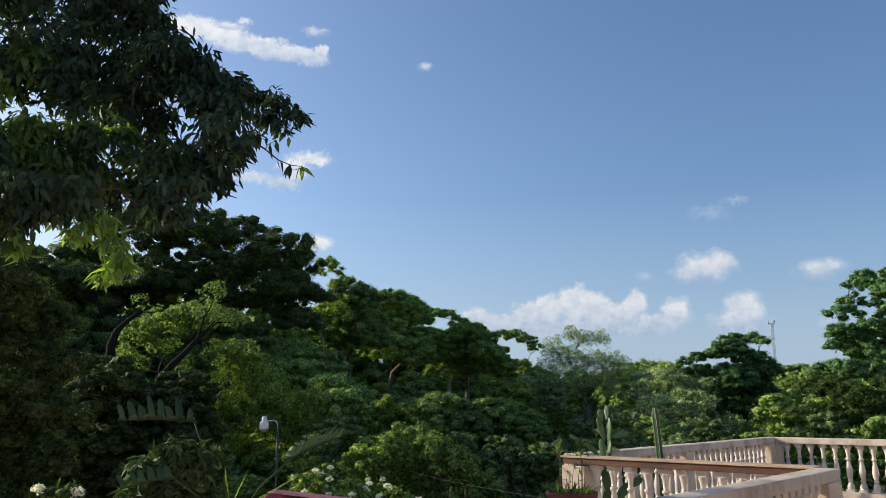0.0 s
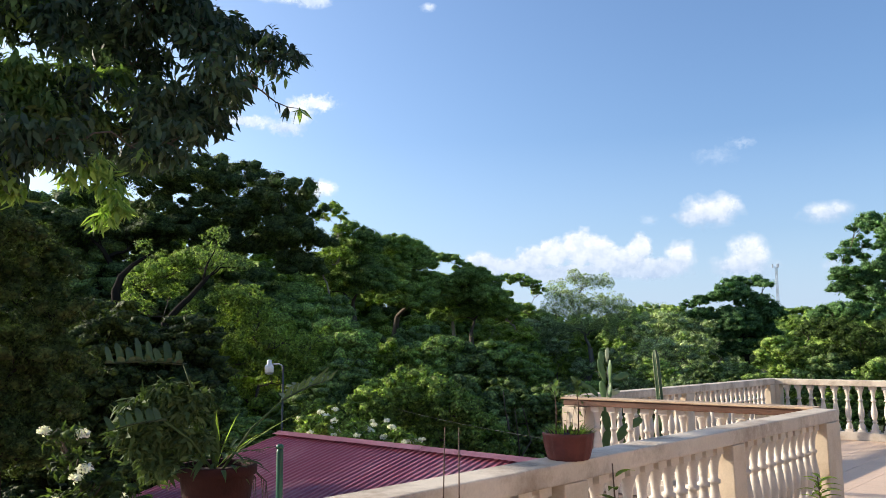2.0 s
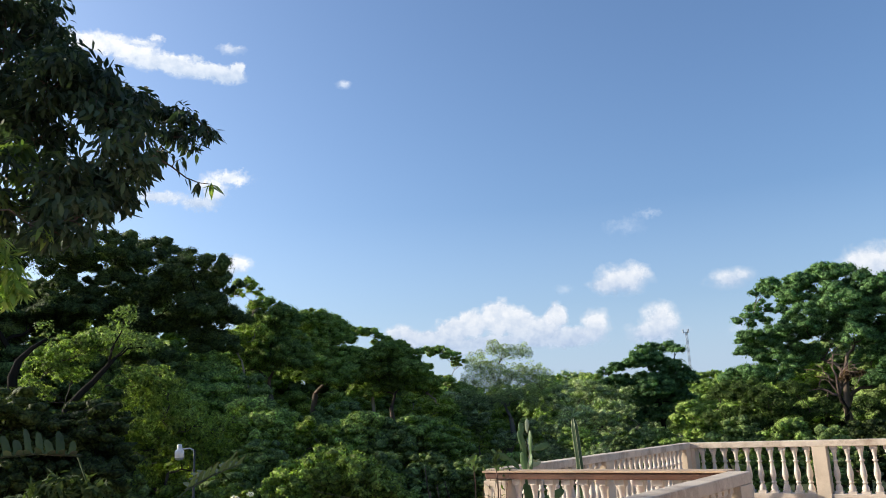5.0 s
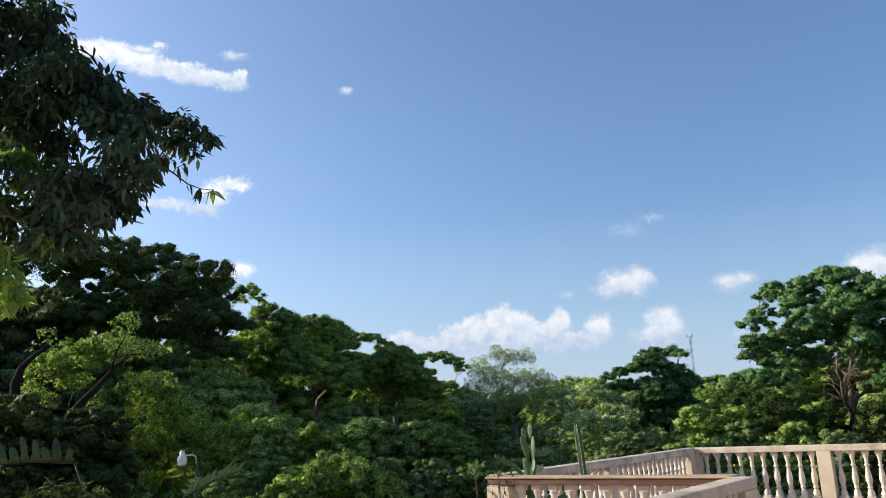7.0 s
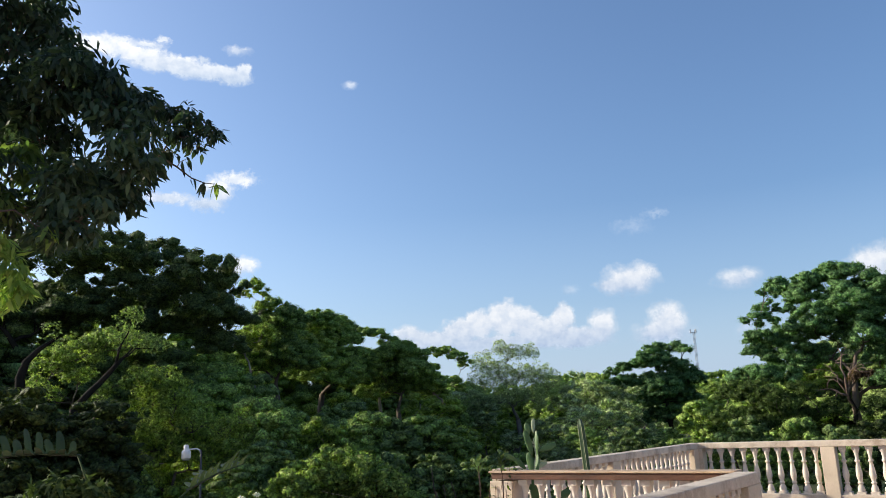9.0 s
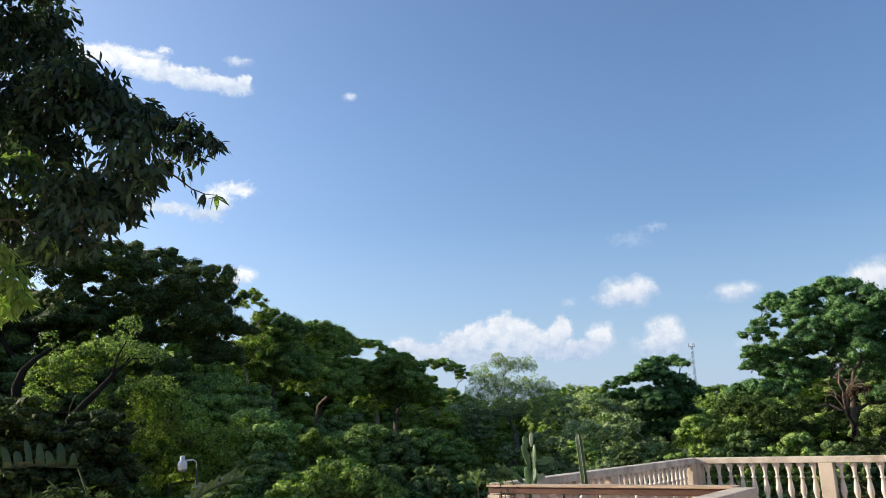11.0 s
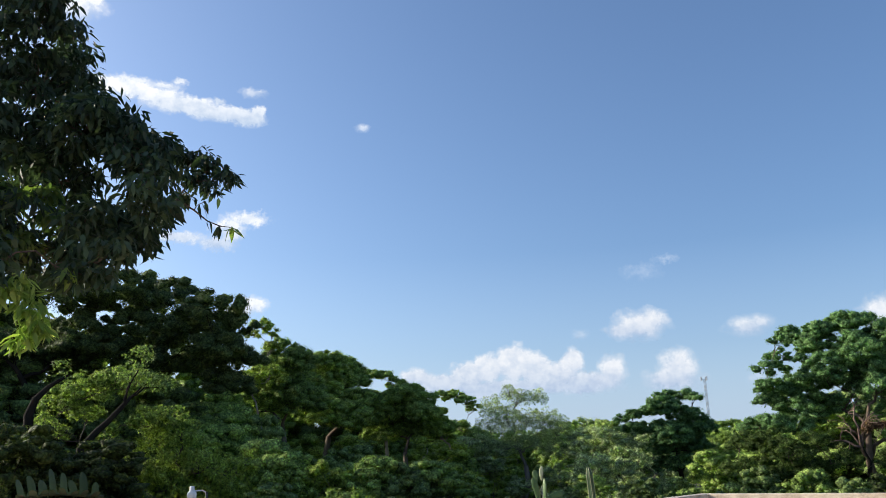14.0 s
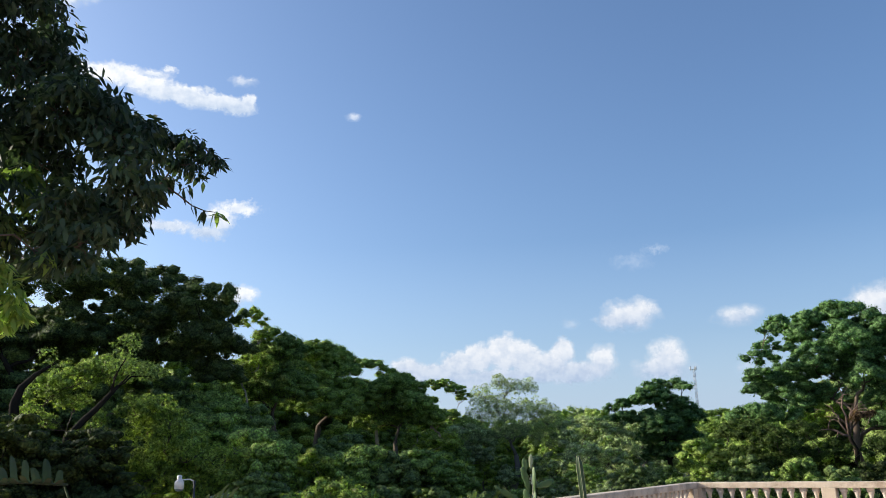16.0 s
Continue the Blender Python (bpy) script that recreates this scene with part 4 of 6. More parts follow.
tall_tree = tree("tall broad tree with layered crown and bare limbs", ground_at(-80.4, 33.5), crown(34, [
    (-76.5, 7.9, 0.44), (-76.0, 7.5, 0.29), (-77.3, 7.5, 0.39), (-78.4, 8.0, 0.44), (-79.5, 8.3, 0.49), (-80.4, 8.4, 0.49), (-81.3, 8.3, 0.44), (-82.2, 7.7, 0.49), (-83.1, 7.2, 0.54), (-82.4, 6.6, 0.54), (-81.3, 7.1, 0.44), (-80.3, 7.2, 0.44), (-79.7, 6.1, 0.44), (-77.9, 6.8, 0.37), (-78.5, 6.2, 0.34),
    (-77.2, 6.3, 0.24), (-75.8, 6.6, 0.34), (-75.0, 5.8, 0.39), (-76.0, 5.7, 0.24), (-75.2, 4.6, 0.49), (-76.6, 4.9, 0.44), (-74.7, 3.7, 0.39), (-75.9, 3.7, 0.44), (-77.6, 4.5, 0.49), (-78.6, 4.8, 0.49), (-79.6, 4.7, 0.49), (-81.3, 5.3, 0.54), (-82.2, 4.8, 0.49), (-81.5, 4.2, 0.49), (-80.2, 4.3, 0.34),
    (-78.9, 3.2, 0.45), (-77.3, 2.7, 0.49), (-76.2, 2.0, 0.54), (-74.9, 2.3, 0.49), (-73.8, 2.1, 0.44), (-81.9, 2.8, 0.49), (-83.0, 3.7, 0.73), (-82.1, 1.4, 0.49), (-84.6, 6.0, 0.8), (-85.0, 4.0, 0.9), (-84.0, 2.0, 0.8)] + [(-78.5, 5.4, 0.9), (-80.8, 6.2, 0.9), (-76.8, 3.4, 0.9), (-82.0, 5.8, 0.9), (-78.2, 7.2, 0.6)], 0.6, 13, 1.14),
    LEAF_TALL, 21, BARK, 0.22, leader=0.5, tuft=0.24, cover=1.15, leaf=(0.065, 0.04), thick=0.6, jitter=0.4, flat=0.7, dome=0.65, gap=0.13, core=0.06, twigs=5, fork_at=lifted(-80.2, 1.5, 33.6))
tree("yellow-green leafy tree below the tall tree", ground_at(-75.2, 31), crown(31.5, [(-73.0, 1.1, 0.49), (-74.3, 0.9, 0.54), (-75.6, 0.5, 0.54), (-77.4, 0.9, 0.44), (-76.5, -0.8, 0.49), (-75.1, -1.0, 0.49), (-73.8, -0.8, 0.54), (-72.4, -0.4, 0.44), (-77.6, -0.6, 0.4), (-79.0, -0.3, 0.4), (-81.4, -0.2, 0.4), (-80.4, -1.8, 0.4), (-82.4, -1.4, 0.5)], 0.4, 24, 1.08),
    LEAF_OLIVE, 25, BARK, 0.14, tuft=0.22, cover=1.2, leaf=(0.06, 0.035), thick=0.8, flat=0.8, jitter=0.6, gap=0.08, solid=0.65)


def dry_branches():
    """Bare reddish limbs and a hanging clump of dead leaves in the tall tree."""
    rng = np.random.default_rng(61)
    here = tall_tree.location
    foot, fork = lifted(-80.5, -2.3, 32.6) - here, lifted(-79.9, 0.6, 32.4) - here
    bm = bmesh.new()
    limb(bm, Vector((0, 0, 0)), foot, 0.12, 0.105, rng, 0.03, 7, 4)
    limb(bm, foot, fork, 0.105, 0.06, rng, 0.04, 7, 5)
    part("stem", bm, DARK_BARK, tall_tree, "bare dark brown stem", smooth=True)
    for h, r, w in ((-79.7, 3.6, 0.05), (-80.6, 2.7, 0.05), (-80.9, 2.7, 0.04), (-81.4, 2.2, 0.04), (-78.2, 1.0, 0.05), (-80.3, 1.9, 0.035), (-78.8, 2.6, 0.03)):
        bm = bmesh.new()
        way = limb(bm, fork, lifted(h, r, 32.3) - here, w, 0.012, rng, 0.06, 6, 6)
        for k in range(5):
            q = way[4] + Vector(rng.normal(size=3)) * 0.32
            limb(bm, way[int(rng.integers(2, 6))], q, 0.018, 0.005, rng, 0.1, 4, 3)
        part("dead_limb", bm, RED_BARK, tall_tree, "bare pale brown limb", smooth=True)
    spots = [tuple(lifted(h, r, 32.2) - tall_tree.location) for h, r in ((-80.6, 2.0), (-81.0, 1.9), (-80.3, 1.7), (-81.3, 2.0))]
    leaf_cloud("dead_leaves", DEAD_LEAF, spots, [0.2, 0.18, 0.16, 0.14], 800, 0.14, 0.035, rng, tall_tree, 0.6, 0.1, 0.7, label="clump of dry brown leaves")


dry_branches()

# the nearest tree, with long hanging leaves
near_tree = thing("tree", ground_at(-4.0, 9.5), "near tree with long drooping leaves, backlit darkness put into their colour", "tree")


def build_near_tree():
    """Crooked limbs from a trunk beside the terrace; twigs to each clump of hanging leaves."""
    rng = np.random.default_rng(22)
    here = near_tree.location
    clumps = crown(8.2, [
        (-23.5, 25.0, 0.55), (-27.0, 23.0, 0.50), (-30.4, 21.3, 0.36), (-31.6, 19.2, 0.26), (-31.6, 21.8, 0.2), (-20.0, 26.5, 0.6), (-17.0, 24.0, 0.7), (-25.6, 19.2, 0.45), (-23.0, 22.0, 0.4), (-21.3, 20.4, 0.28), (-23.8, 19.9, 0.3), (-28.7, 22.8, 0.28), (-30.4, 22.4, 0.2), (-26.0, 25.4, 0.28), (-32.3, 17.6, 0.12), (-18.4, 21.2, 0.42), (-20.6, 22.6, 0.3), (-30.6, 16.7, 0.3), (-16.4, 16.4, 0.3),
        (-23.0, 29.0, 0.46), (-14.0, 28.0, 0.8), (-27.8, 15.8, 0.34), (-22.5, 16.2, 0.45), (-18.5, 32.0, 0.7), (-18.5, 15.0, 0.45), (-22.5, 14.6, 0.4), (-26.0, 14.0, 0.3), (-27.4, 16.6, 0.26),
        (-33.0, 18.0, 0.13), (-31.2, 15.9, 0.17), (-34.3, 21.7, 0.15), (-35.6, 21.4, 0.13), (-36.6, 20.9, 0.12), (-37.4, 20.6, 0.09), (-35.8, 19.9, 0.11), (-33.2, 21.4, 0.16), (-34.5, 20.3, 0.12), (-33.6, 19.2, 0.12), (-29.3, 15.2, 0.22), (-25.4, 27.0, 0.3), (-28.9, 24.0, 0.22), (-32.4, 22.6, 0.14)], 0.35, 14)
    clumps += crown(6.9, [(-15.5, 12.0, 0.42), (-20.0, 13.2, 0.2), (-17.8, 13.4, 0.26), (-22.0, 13.9, 0.2), (-28.6, 14.3, 0.2), (-27.0, 13.4, 0.17)], 0.1, 15)
    wood = bmesh.new()
    fork = polar(-10.0, 8.8, 3.9) - here
    tube(wood, [(0, 0, -0.3), (0, 0, 0.1), fork * 0.35 + Vector((0.08, 0, 0.3)), fork * 0.7, fork], [0.32, 0.25, 0.22, 0.18, 0.14], 10)
    nodes = [(fork, 0.12)]
    spots, radii = [], []
    for c, r in sorted(clumps, key=lambda q: (q[0] - here - fork).length):
        aim = c - here
        near = min(nodes, key=lambda q: (q[0] - aim).length)
        r0 = max(0.010, near[1] * 0.75)
        way = limb(wood, near[0], aim, r0, max(0.006, r0 * 0.4), rng, 0.08, 6, 5)
        nodes += [(p, r0 * (1 - 0.12 * k)) for k, p in enumerate(way) if k > 1]
        for k in range(max(4, int(46 * r))):
            d = Vector(rng.normal(size=3)).normalized()
            q = aim + Vector((d.x, d.y, d.z * 0.85)) * r * (0.45 + 0.5 * rng.random())
            limb(wood, way[int(rng.integers(3, 6))], q, 0.006, 0.003, rng, 0.08, 4, 3)
            spots.append(tuple(q))
            radii.append(0.15 * (0.7 + 0.7 * rng.random()) * min(1.0, 0.35 + 2.2 * r))
    part("trunk", wood, BARK, near_tree, smooth=True)
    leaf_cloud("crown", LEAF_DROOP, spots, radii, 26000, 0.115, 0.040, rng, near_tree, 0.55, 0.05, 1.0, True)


build_near_tree()


def hanging_twig():
    """A bare tip of the near tree's branch, with a few pale leaves that have sunlight put into their colour."""
    rng = np.random.default_rng(31)
    a = lifted(-33.3, 18.9, 8.1)
    pts = [lifted(h, r, 8.1) - a for h, r in ((-33.3, 18.9), (-34.6, 18.2), (-35.6, 17.5), (-36.5, 17.2), (-37.3, 17.15))]
    twig = thing("branch", a, "bare branch tip with a few pale leaves coloured as sunlit", "branch")
    part("twig", tube(bmesh.new(), pts, [0.011, 0.009, 0.007, 0.005, 0.003], 6), BARK, twig, smooth=True)
    part("twig", tube(bmesh.new(), [pts[1], pts[1] + Vector((0.03, 0.0, 0.06)), pts[1] + Vector((0.10, -0.02, 0.11))], [0.006, 0.004, 0.003], 6), BARK, twig, smooth=True)
    for k, q in enumerate((pts[2], pts[3], pts[3], pts[4], pts[4], pts[4], pts[1] + Vector((0.10, -0.02, 0.11)), pts[1] + Vector((0.06, -0.01, 0.09)))):
        leaf_cloud("leaf", LEAF_SUNLIT if k in (3, 4, 5) else LEAF_DROOP, [tuple(q)], [0.02], 2, 0.15, 0.042, rng, twig, 0.8, 0.1, 1.0, True)["kind"] = "thing"


hanging_twig()
# greener leaves between the dark ones: light on them put into the colour
leaf_cloud("green_leaves", LEAF_HANG, [tuple(lifted(h, r, 8.0) - near_tree.location) for h, r in ((-18.0, 14.0), (-20.4, 15.6), (-19.0, 17.6), (-22.0, 17.8), (-23.4, 15.0), (-17.0, 16.0), (-25.4, 16.8), (-18.6, 22.0), (-24.6, 18.4), (-14.0, 16.0), (-15.5, 20.0), (-14.5, 24.0), (-16.5, 26.5), (-13.0, 21.0))], [0.28, 0.26, 0.24, 0.22, 0.18, 0.28, 0.14, 0.24, 0.14, 0.3, 0.3, 0.3, 0.26, 0.3], 7500, 0.12, 0.040, np.random.default_rng(35), near_tree, 0.7, 0.1, 1.0, True, "mid-green hanging leaves with light put into their colour")
# leaves low in its crown, with sunlight put into their colour
leaf_cloud("sunlit_leaves", LEAF_SUNLIT, [tuple(lifted(h, r, 6.9) - near_tree.location) for h, r in ((-24.6, 10.9), (-25.0, 9.7), (-23.8, 12.2), (-22.4, 11.6), (-18.2, 11.6), (-18.8, 10.4), (-17.6, 12.6), (-24.4, 8.9), (-20.5, 12.6), (-26.5, 13.4))], [0.125, 0.11, 0.125, 0.11, 0.125, 0.12, 0.12, 0.085, 0.10, 0.075], 700, 0.125, 0.035, np.random.default_rng(33), near_tree, 0.7, 0.1, 1.0, True, "yellow-green leaves with sunlight put into their colour")


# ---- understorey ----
tree("olive green small-leaved tree, garden shade put into its leaf colour", ground_at(-19.0, 14), crown(14, [(-16.4, 7.8, 0.6), (-18.3, 7.2, 0.5), (-20.2, 6.6, 0.42), (-21.5, 5.0, 0.42), (-19.5, 3.7, 0.6), (-21.9, 2.7, 0.42), (-20.4, 0.1, 0.6), (-22.4, -0.6, 0.4), (-19.8, -2.7, 0.6), (-22.0, -3.5, 0.42), (-20.4, -6.2, 0.6), (-16.0, 4.3, 0.8), (-16.9, -0.9, 0.8), (-17.2, -5.3, 0.8)], 0.3, 26),
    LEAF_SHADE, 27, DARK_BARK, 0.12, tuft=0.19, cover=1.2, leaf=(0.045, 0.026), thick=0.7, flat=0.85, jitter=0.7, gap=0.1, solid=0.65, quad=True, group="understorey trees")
tree("yellow-green sunlit tree seen under the broad crown", ground_at(-28.6, 24.5), crown(24.5, [(-26.2, 3.5, 0.63), (-27.2, 4.7, 0.72), (-28.6, 5.5, 0.8), (-30.1, 6.0, 0.72), (-31.6, 6.0, 0.63), (-28.7, 4.0, 0.63), (-26.9, 2.8, 0.43), (-32.5, 3.6, 0.72), (-34.0, 3.6, 0.72), (-30.2, 2.8, 0.52)], 0.4, 28, 0.66),
    LEAF_LIME, 29, BARK, 0.1, tuft=0.2, leaf=(0.06, 0.036), thick=0.8, solid=0.6, flat=0.8, jitter=0.7, gap=0.15, group="understorey trees")
tree("fresh green feathery sapling tree", ground_at(-34.6, 24), crown(24, [(-33.3, 2.4, 0.47), (-34.8, 2.4, 0.44), (-36.4, 0.8, 0.39), (-33.7, 0.0, 0.47), (-31.8, -0.7, 0.39), (-35.3, -0.8, 0.39), (-38.0, 0.0, 0.39), (-39.2, 0.8, 0.24), (-36.6, -2.0, 0.5), (-33.0, -2.6, 0.5), (-39.0, -1.8, 0.45), (-34.4, 1.2, 0.4), (-31.6, 1.0, 0.35)], 0.3, 30, 1.1),
    LEAF_LIT, 31, BARK, 0.1, tuft=0.17, cover=1.1, leaf=(0.055, 0.026), thick=0.9, flat=1.0, dome=1.2, jitter=0.8, gap=0.25, solid=0.4, group="understorey trees")


def kinds(seed, big, share):
    """One tree of each kind; big: how much larger the leaves are, share: how many of them."""
    made = []
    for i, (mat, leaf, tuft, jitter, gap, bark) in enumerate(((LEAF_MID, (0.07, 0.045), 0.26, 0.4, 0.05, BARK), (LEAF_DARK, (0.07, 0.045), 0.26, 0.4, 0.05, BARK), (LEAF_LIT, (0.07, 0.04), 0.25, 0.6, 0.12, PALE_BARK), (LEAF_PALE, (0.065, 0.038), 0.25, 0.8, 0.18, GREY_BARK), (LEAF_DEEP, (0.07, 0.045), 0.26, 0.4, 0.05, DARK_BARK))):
        rng = np.random.default_rng(seed + i)
        lobes = []
        for k in range(16):
            z = 1.2 + 4.3 * (k + rng.random()) / 16
            a, r = rng.random() * 6.28, (1.75 - 1.1 * ((z - 2.6) / 3.4) ** 2) * math.sqrt(rng.random())
            lobes.append((Vector((r * math.cos(a), r * math.sin(a), z)), 0.38 + 0.42 * rng.random()))
        label = ("bushy green tree of the understorey", "dark tree of the understorey, shade put into its leaf colour", "fresh green sunlit tree of the understorey", "pale green thin-leaved young tree", "dark tree by the garden, deep shade put into its leaf colour")[i]
        made.append(tree(label, (0, 0, 0), lobes, mat, seed + 10 + i, bark, 0.11, tuft=tuft * big**0.5, cover=0.9, leaf=(leaf[0] * big, leaf[1] * big), thick=share, flat=0.8, solid=0.65 if i == 3 else 0.78, jitter=jitter, gap=gap, twigs=3 if i == 3 else 0, group="understorey trees"))
    return made


UNDER, FAR_UNDER = kinds(40, 1.0, 0.32), kinds(140, 1.4, 0.32)
# heading, distance, rise of the top, kind: 0 green, 1 dark, 2 fresh, 3 pale, 4 deep shade painted into the leaves
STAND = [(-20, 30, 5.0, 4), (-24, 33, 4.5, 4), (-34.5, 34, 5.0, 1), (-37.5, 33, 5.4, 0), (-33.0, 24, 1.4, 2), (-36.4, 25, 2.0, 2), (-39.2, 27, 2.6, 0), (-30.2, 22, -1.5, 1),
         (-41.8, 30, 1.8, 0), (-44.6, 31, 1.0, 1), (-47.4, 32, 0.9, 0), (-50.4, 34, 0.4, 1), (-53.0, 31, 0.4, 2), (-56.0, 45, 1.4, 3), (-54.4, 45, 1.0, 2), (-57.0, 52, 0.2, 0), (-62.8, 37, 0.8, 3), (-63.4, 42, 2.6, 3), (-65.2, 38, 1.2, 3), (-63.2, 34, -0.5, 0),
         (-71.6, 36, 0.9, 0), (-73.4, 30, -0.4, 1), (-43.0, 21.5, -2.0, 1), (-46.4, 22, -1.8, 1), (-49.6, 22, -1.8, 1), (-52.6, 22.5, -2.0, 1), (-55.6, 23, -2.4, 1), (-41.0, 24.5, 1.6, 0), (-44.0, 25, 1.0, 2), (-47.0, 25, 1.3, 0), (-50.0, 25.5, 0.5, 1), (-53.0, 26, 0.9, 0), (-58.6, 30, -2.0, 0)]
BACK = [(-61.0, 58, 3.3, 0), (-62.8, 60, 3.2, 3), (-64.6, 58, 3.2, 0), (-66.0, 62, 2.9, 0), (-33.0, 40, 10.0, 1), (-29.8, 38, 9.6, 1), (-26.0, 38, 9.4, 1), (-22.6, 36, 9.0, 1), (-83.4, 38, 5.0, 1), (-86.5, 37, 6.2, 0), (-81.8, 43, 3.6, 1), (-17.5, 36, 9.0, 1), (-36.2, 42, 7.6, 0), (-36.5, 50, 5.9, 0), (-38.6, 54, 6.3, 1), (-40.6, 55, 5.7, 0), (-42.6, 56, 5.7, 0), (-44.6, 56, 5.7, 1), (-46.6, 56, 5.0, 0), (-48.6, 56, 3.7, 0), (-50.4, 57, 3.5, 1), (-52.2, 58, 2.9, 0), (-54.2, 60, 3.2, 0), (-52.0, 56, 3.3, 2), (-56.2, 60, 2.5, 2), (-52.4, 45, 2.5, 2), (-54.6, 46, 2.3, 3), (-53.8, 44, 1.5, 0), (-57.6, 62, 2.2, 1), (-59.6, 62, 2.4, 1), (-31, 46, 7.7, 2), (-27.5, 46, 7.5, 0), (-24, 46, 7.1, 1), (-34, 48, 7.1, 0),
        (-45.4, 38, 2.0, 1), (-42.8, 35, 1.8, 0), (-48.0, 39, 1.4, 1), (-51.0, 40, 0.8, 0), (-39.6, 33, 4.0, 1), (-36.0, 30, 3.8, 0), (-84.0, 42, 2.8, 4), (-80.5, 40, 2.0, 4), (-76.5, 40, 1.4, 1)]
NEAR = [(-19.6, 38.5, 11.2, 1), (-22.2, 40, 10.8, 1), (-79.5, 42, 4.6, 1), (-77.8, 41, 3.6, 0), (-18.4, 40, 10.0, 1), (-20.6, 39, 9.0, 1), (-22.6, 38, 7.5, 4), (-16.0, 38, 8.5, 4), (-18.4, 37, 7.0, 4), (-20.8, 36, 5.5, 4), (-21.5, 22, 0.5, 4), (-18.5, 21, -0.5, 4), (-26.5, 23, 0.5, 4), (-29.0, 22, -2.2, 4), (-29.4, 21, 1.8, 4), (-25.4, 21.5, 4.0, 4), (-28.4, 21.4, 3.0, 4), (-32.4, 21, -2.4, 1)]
MORE = [(-64.2, 31, -1.5, 3), (-66.6, 32, -1.0, 1), (-69.6, 33, -1.5, 0), (-76.0, 29, -0.4, 0), (-79.0, 27, -1.2, 1), (-82.0, 28, -0.6, 4), (-85.0, 30, 0.4, 1), (-88.0, 32, 3.0, 0), (-92.0, 34, 5.0, 0), (-40.4, 22, -0.6, 1),
        (-37.8, 20, -3.2, 2), (-34.2, 19, -4.4, 0), (-27.0, 20, -0.5, 4), (-24.5, 23, 3.2, 4), (-62.0, 55, 2.6, 0), (-65.0, 58, 2.7, 3), (-67.0, 52, 2.0, 3), (-68.4, 37, -0.8, 1), (-64.6, 44, 2.0, 3), (-62.2, 46, 2.4, 3), (-74.0, 50, 1.8, 0), (-78.0, 52, 2.4, 0)]
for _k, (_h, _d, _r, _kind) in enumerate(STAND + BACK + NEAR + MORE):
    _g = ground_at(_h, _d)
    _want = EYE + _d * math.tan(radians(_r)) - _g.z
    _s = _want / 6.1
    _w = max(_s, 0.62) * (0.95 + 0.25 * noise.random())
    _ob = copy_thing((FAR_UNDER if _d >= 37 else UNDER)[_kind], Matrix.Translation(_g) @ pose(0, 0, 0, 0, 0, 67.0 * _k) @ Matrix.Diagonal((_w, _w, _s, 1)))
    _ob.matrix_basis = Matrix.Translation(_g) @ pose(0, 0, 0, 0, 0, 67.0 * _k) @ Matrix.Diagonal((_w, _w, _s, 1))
# those that were built first stand out of the gaps, behind the house side of the wood
for _ob, (_h, _d) in zip(UNDER + FAR_UNDER, ((-16.0, 44.0), (-14.0, 40.0), (-95.0, 40.0), (-99.0, 36.0), (-15.0, 25.0), (-12.0, 47.0), (-10.5, 43.0), (-102.0, 41.0), (-104.0, 37.0), (-9.5, 39.0))):
    _ob.matrix_basis = Matrix.Translation(ground_at(_h, _d))

# ---- far woods ----
def far_woods():
    rng = np.random.default_rng(70)
    root = thing("far_woods", ground_at(-60, 90), "distant green woods along the horizon", "woods")
    for d0, d1, n, top in ((60, 85, 110, 4.3), (85, 140, 120, 5.2), (140, 260, 120, 7.6)):
        lobes = []
        for _ in range(n):
            h, d = -50 - 45 * rng.random(), d0 + (d1 - d0) * rng.random()
            p = ground_at(h, d)
            z = p.z + (top + 3.2) * (0.3 + 0.62 * rng.random() ** 0.6)
            lobes.append((tuple(Vector((p.x, p.y, z)) - root.location), (0.016 + 0.010 * rng.random()) * d))
        tufted_crown("canopy", LEAF_MID, lobes, rng, root, 0.006 * d1, 0.8, (0.0030 * d1, 0.0018 * d1), 0.4, 0.5, 0.55, 0.5, 0.1, 0.05)
    tagged(root, kind="stuff")


far_woods()


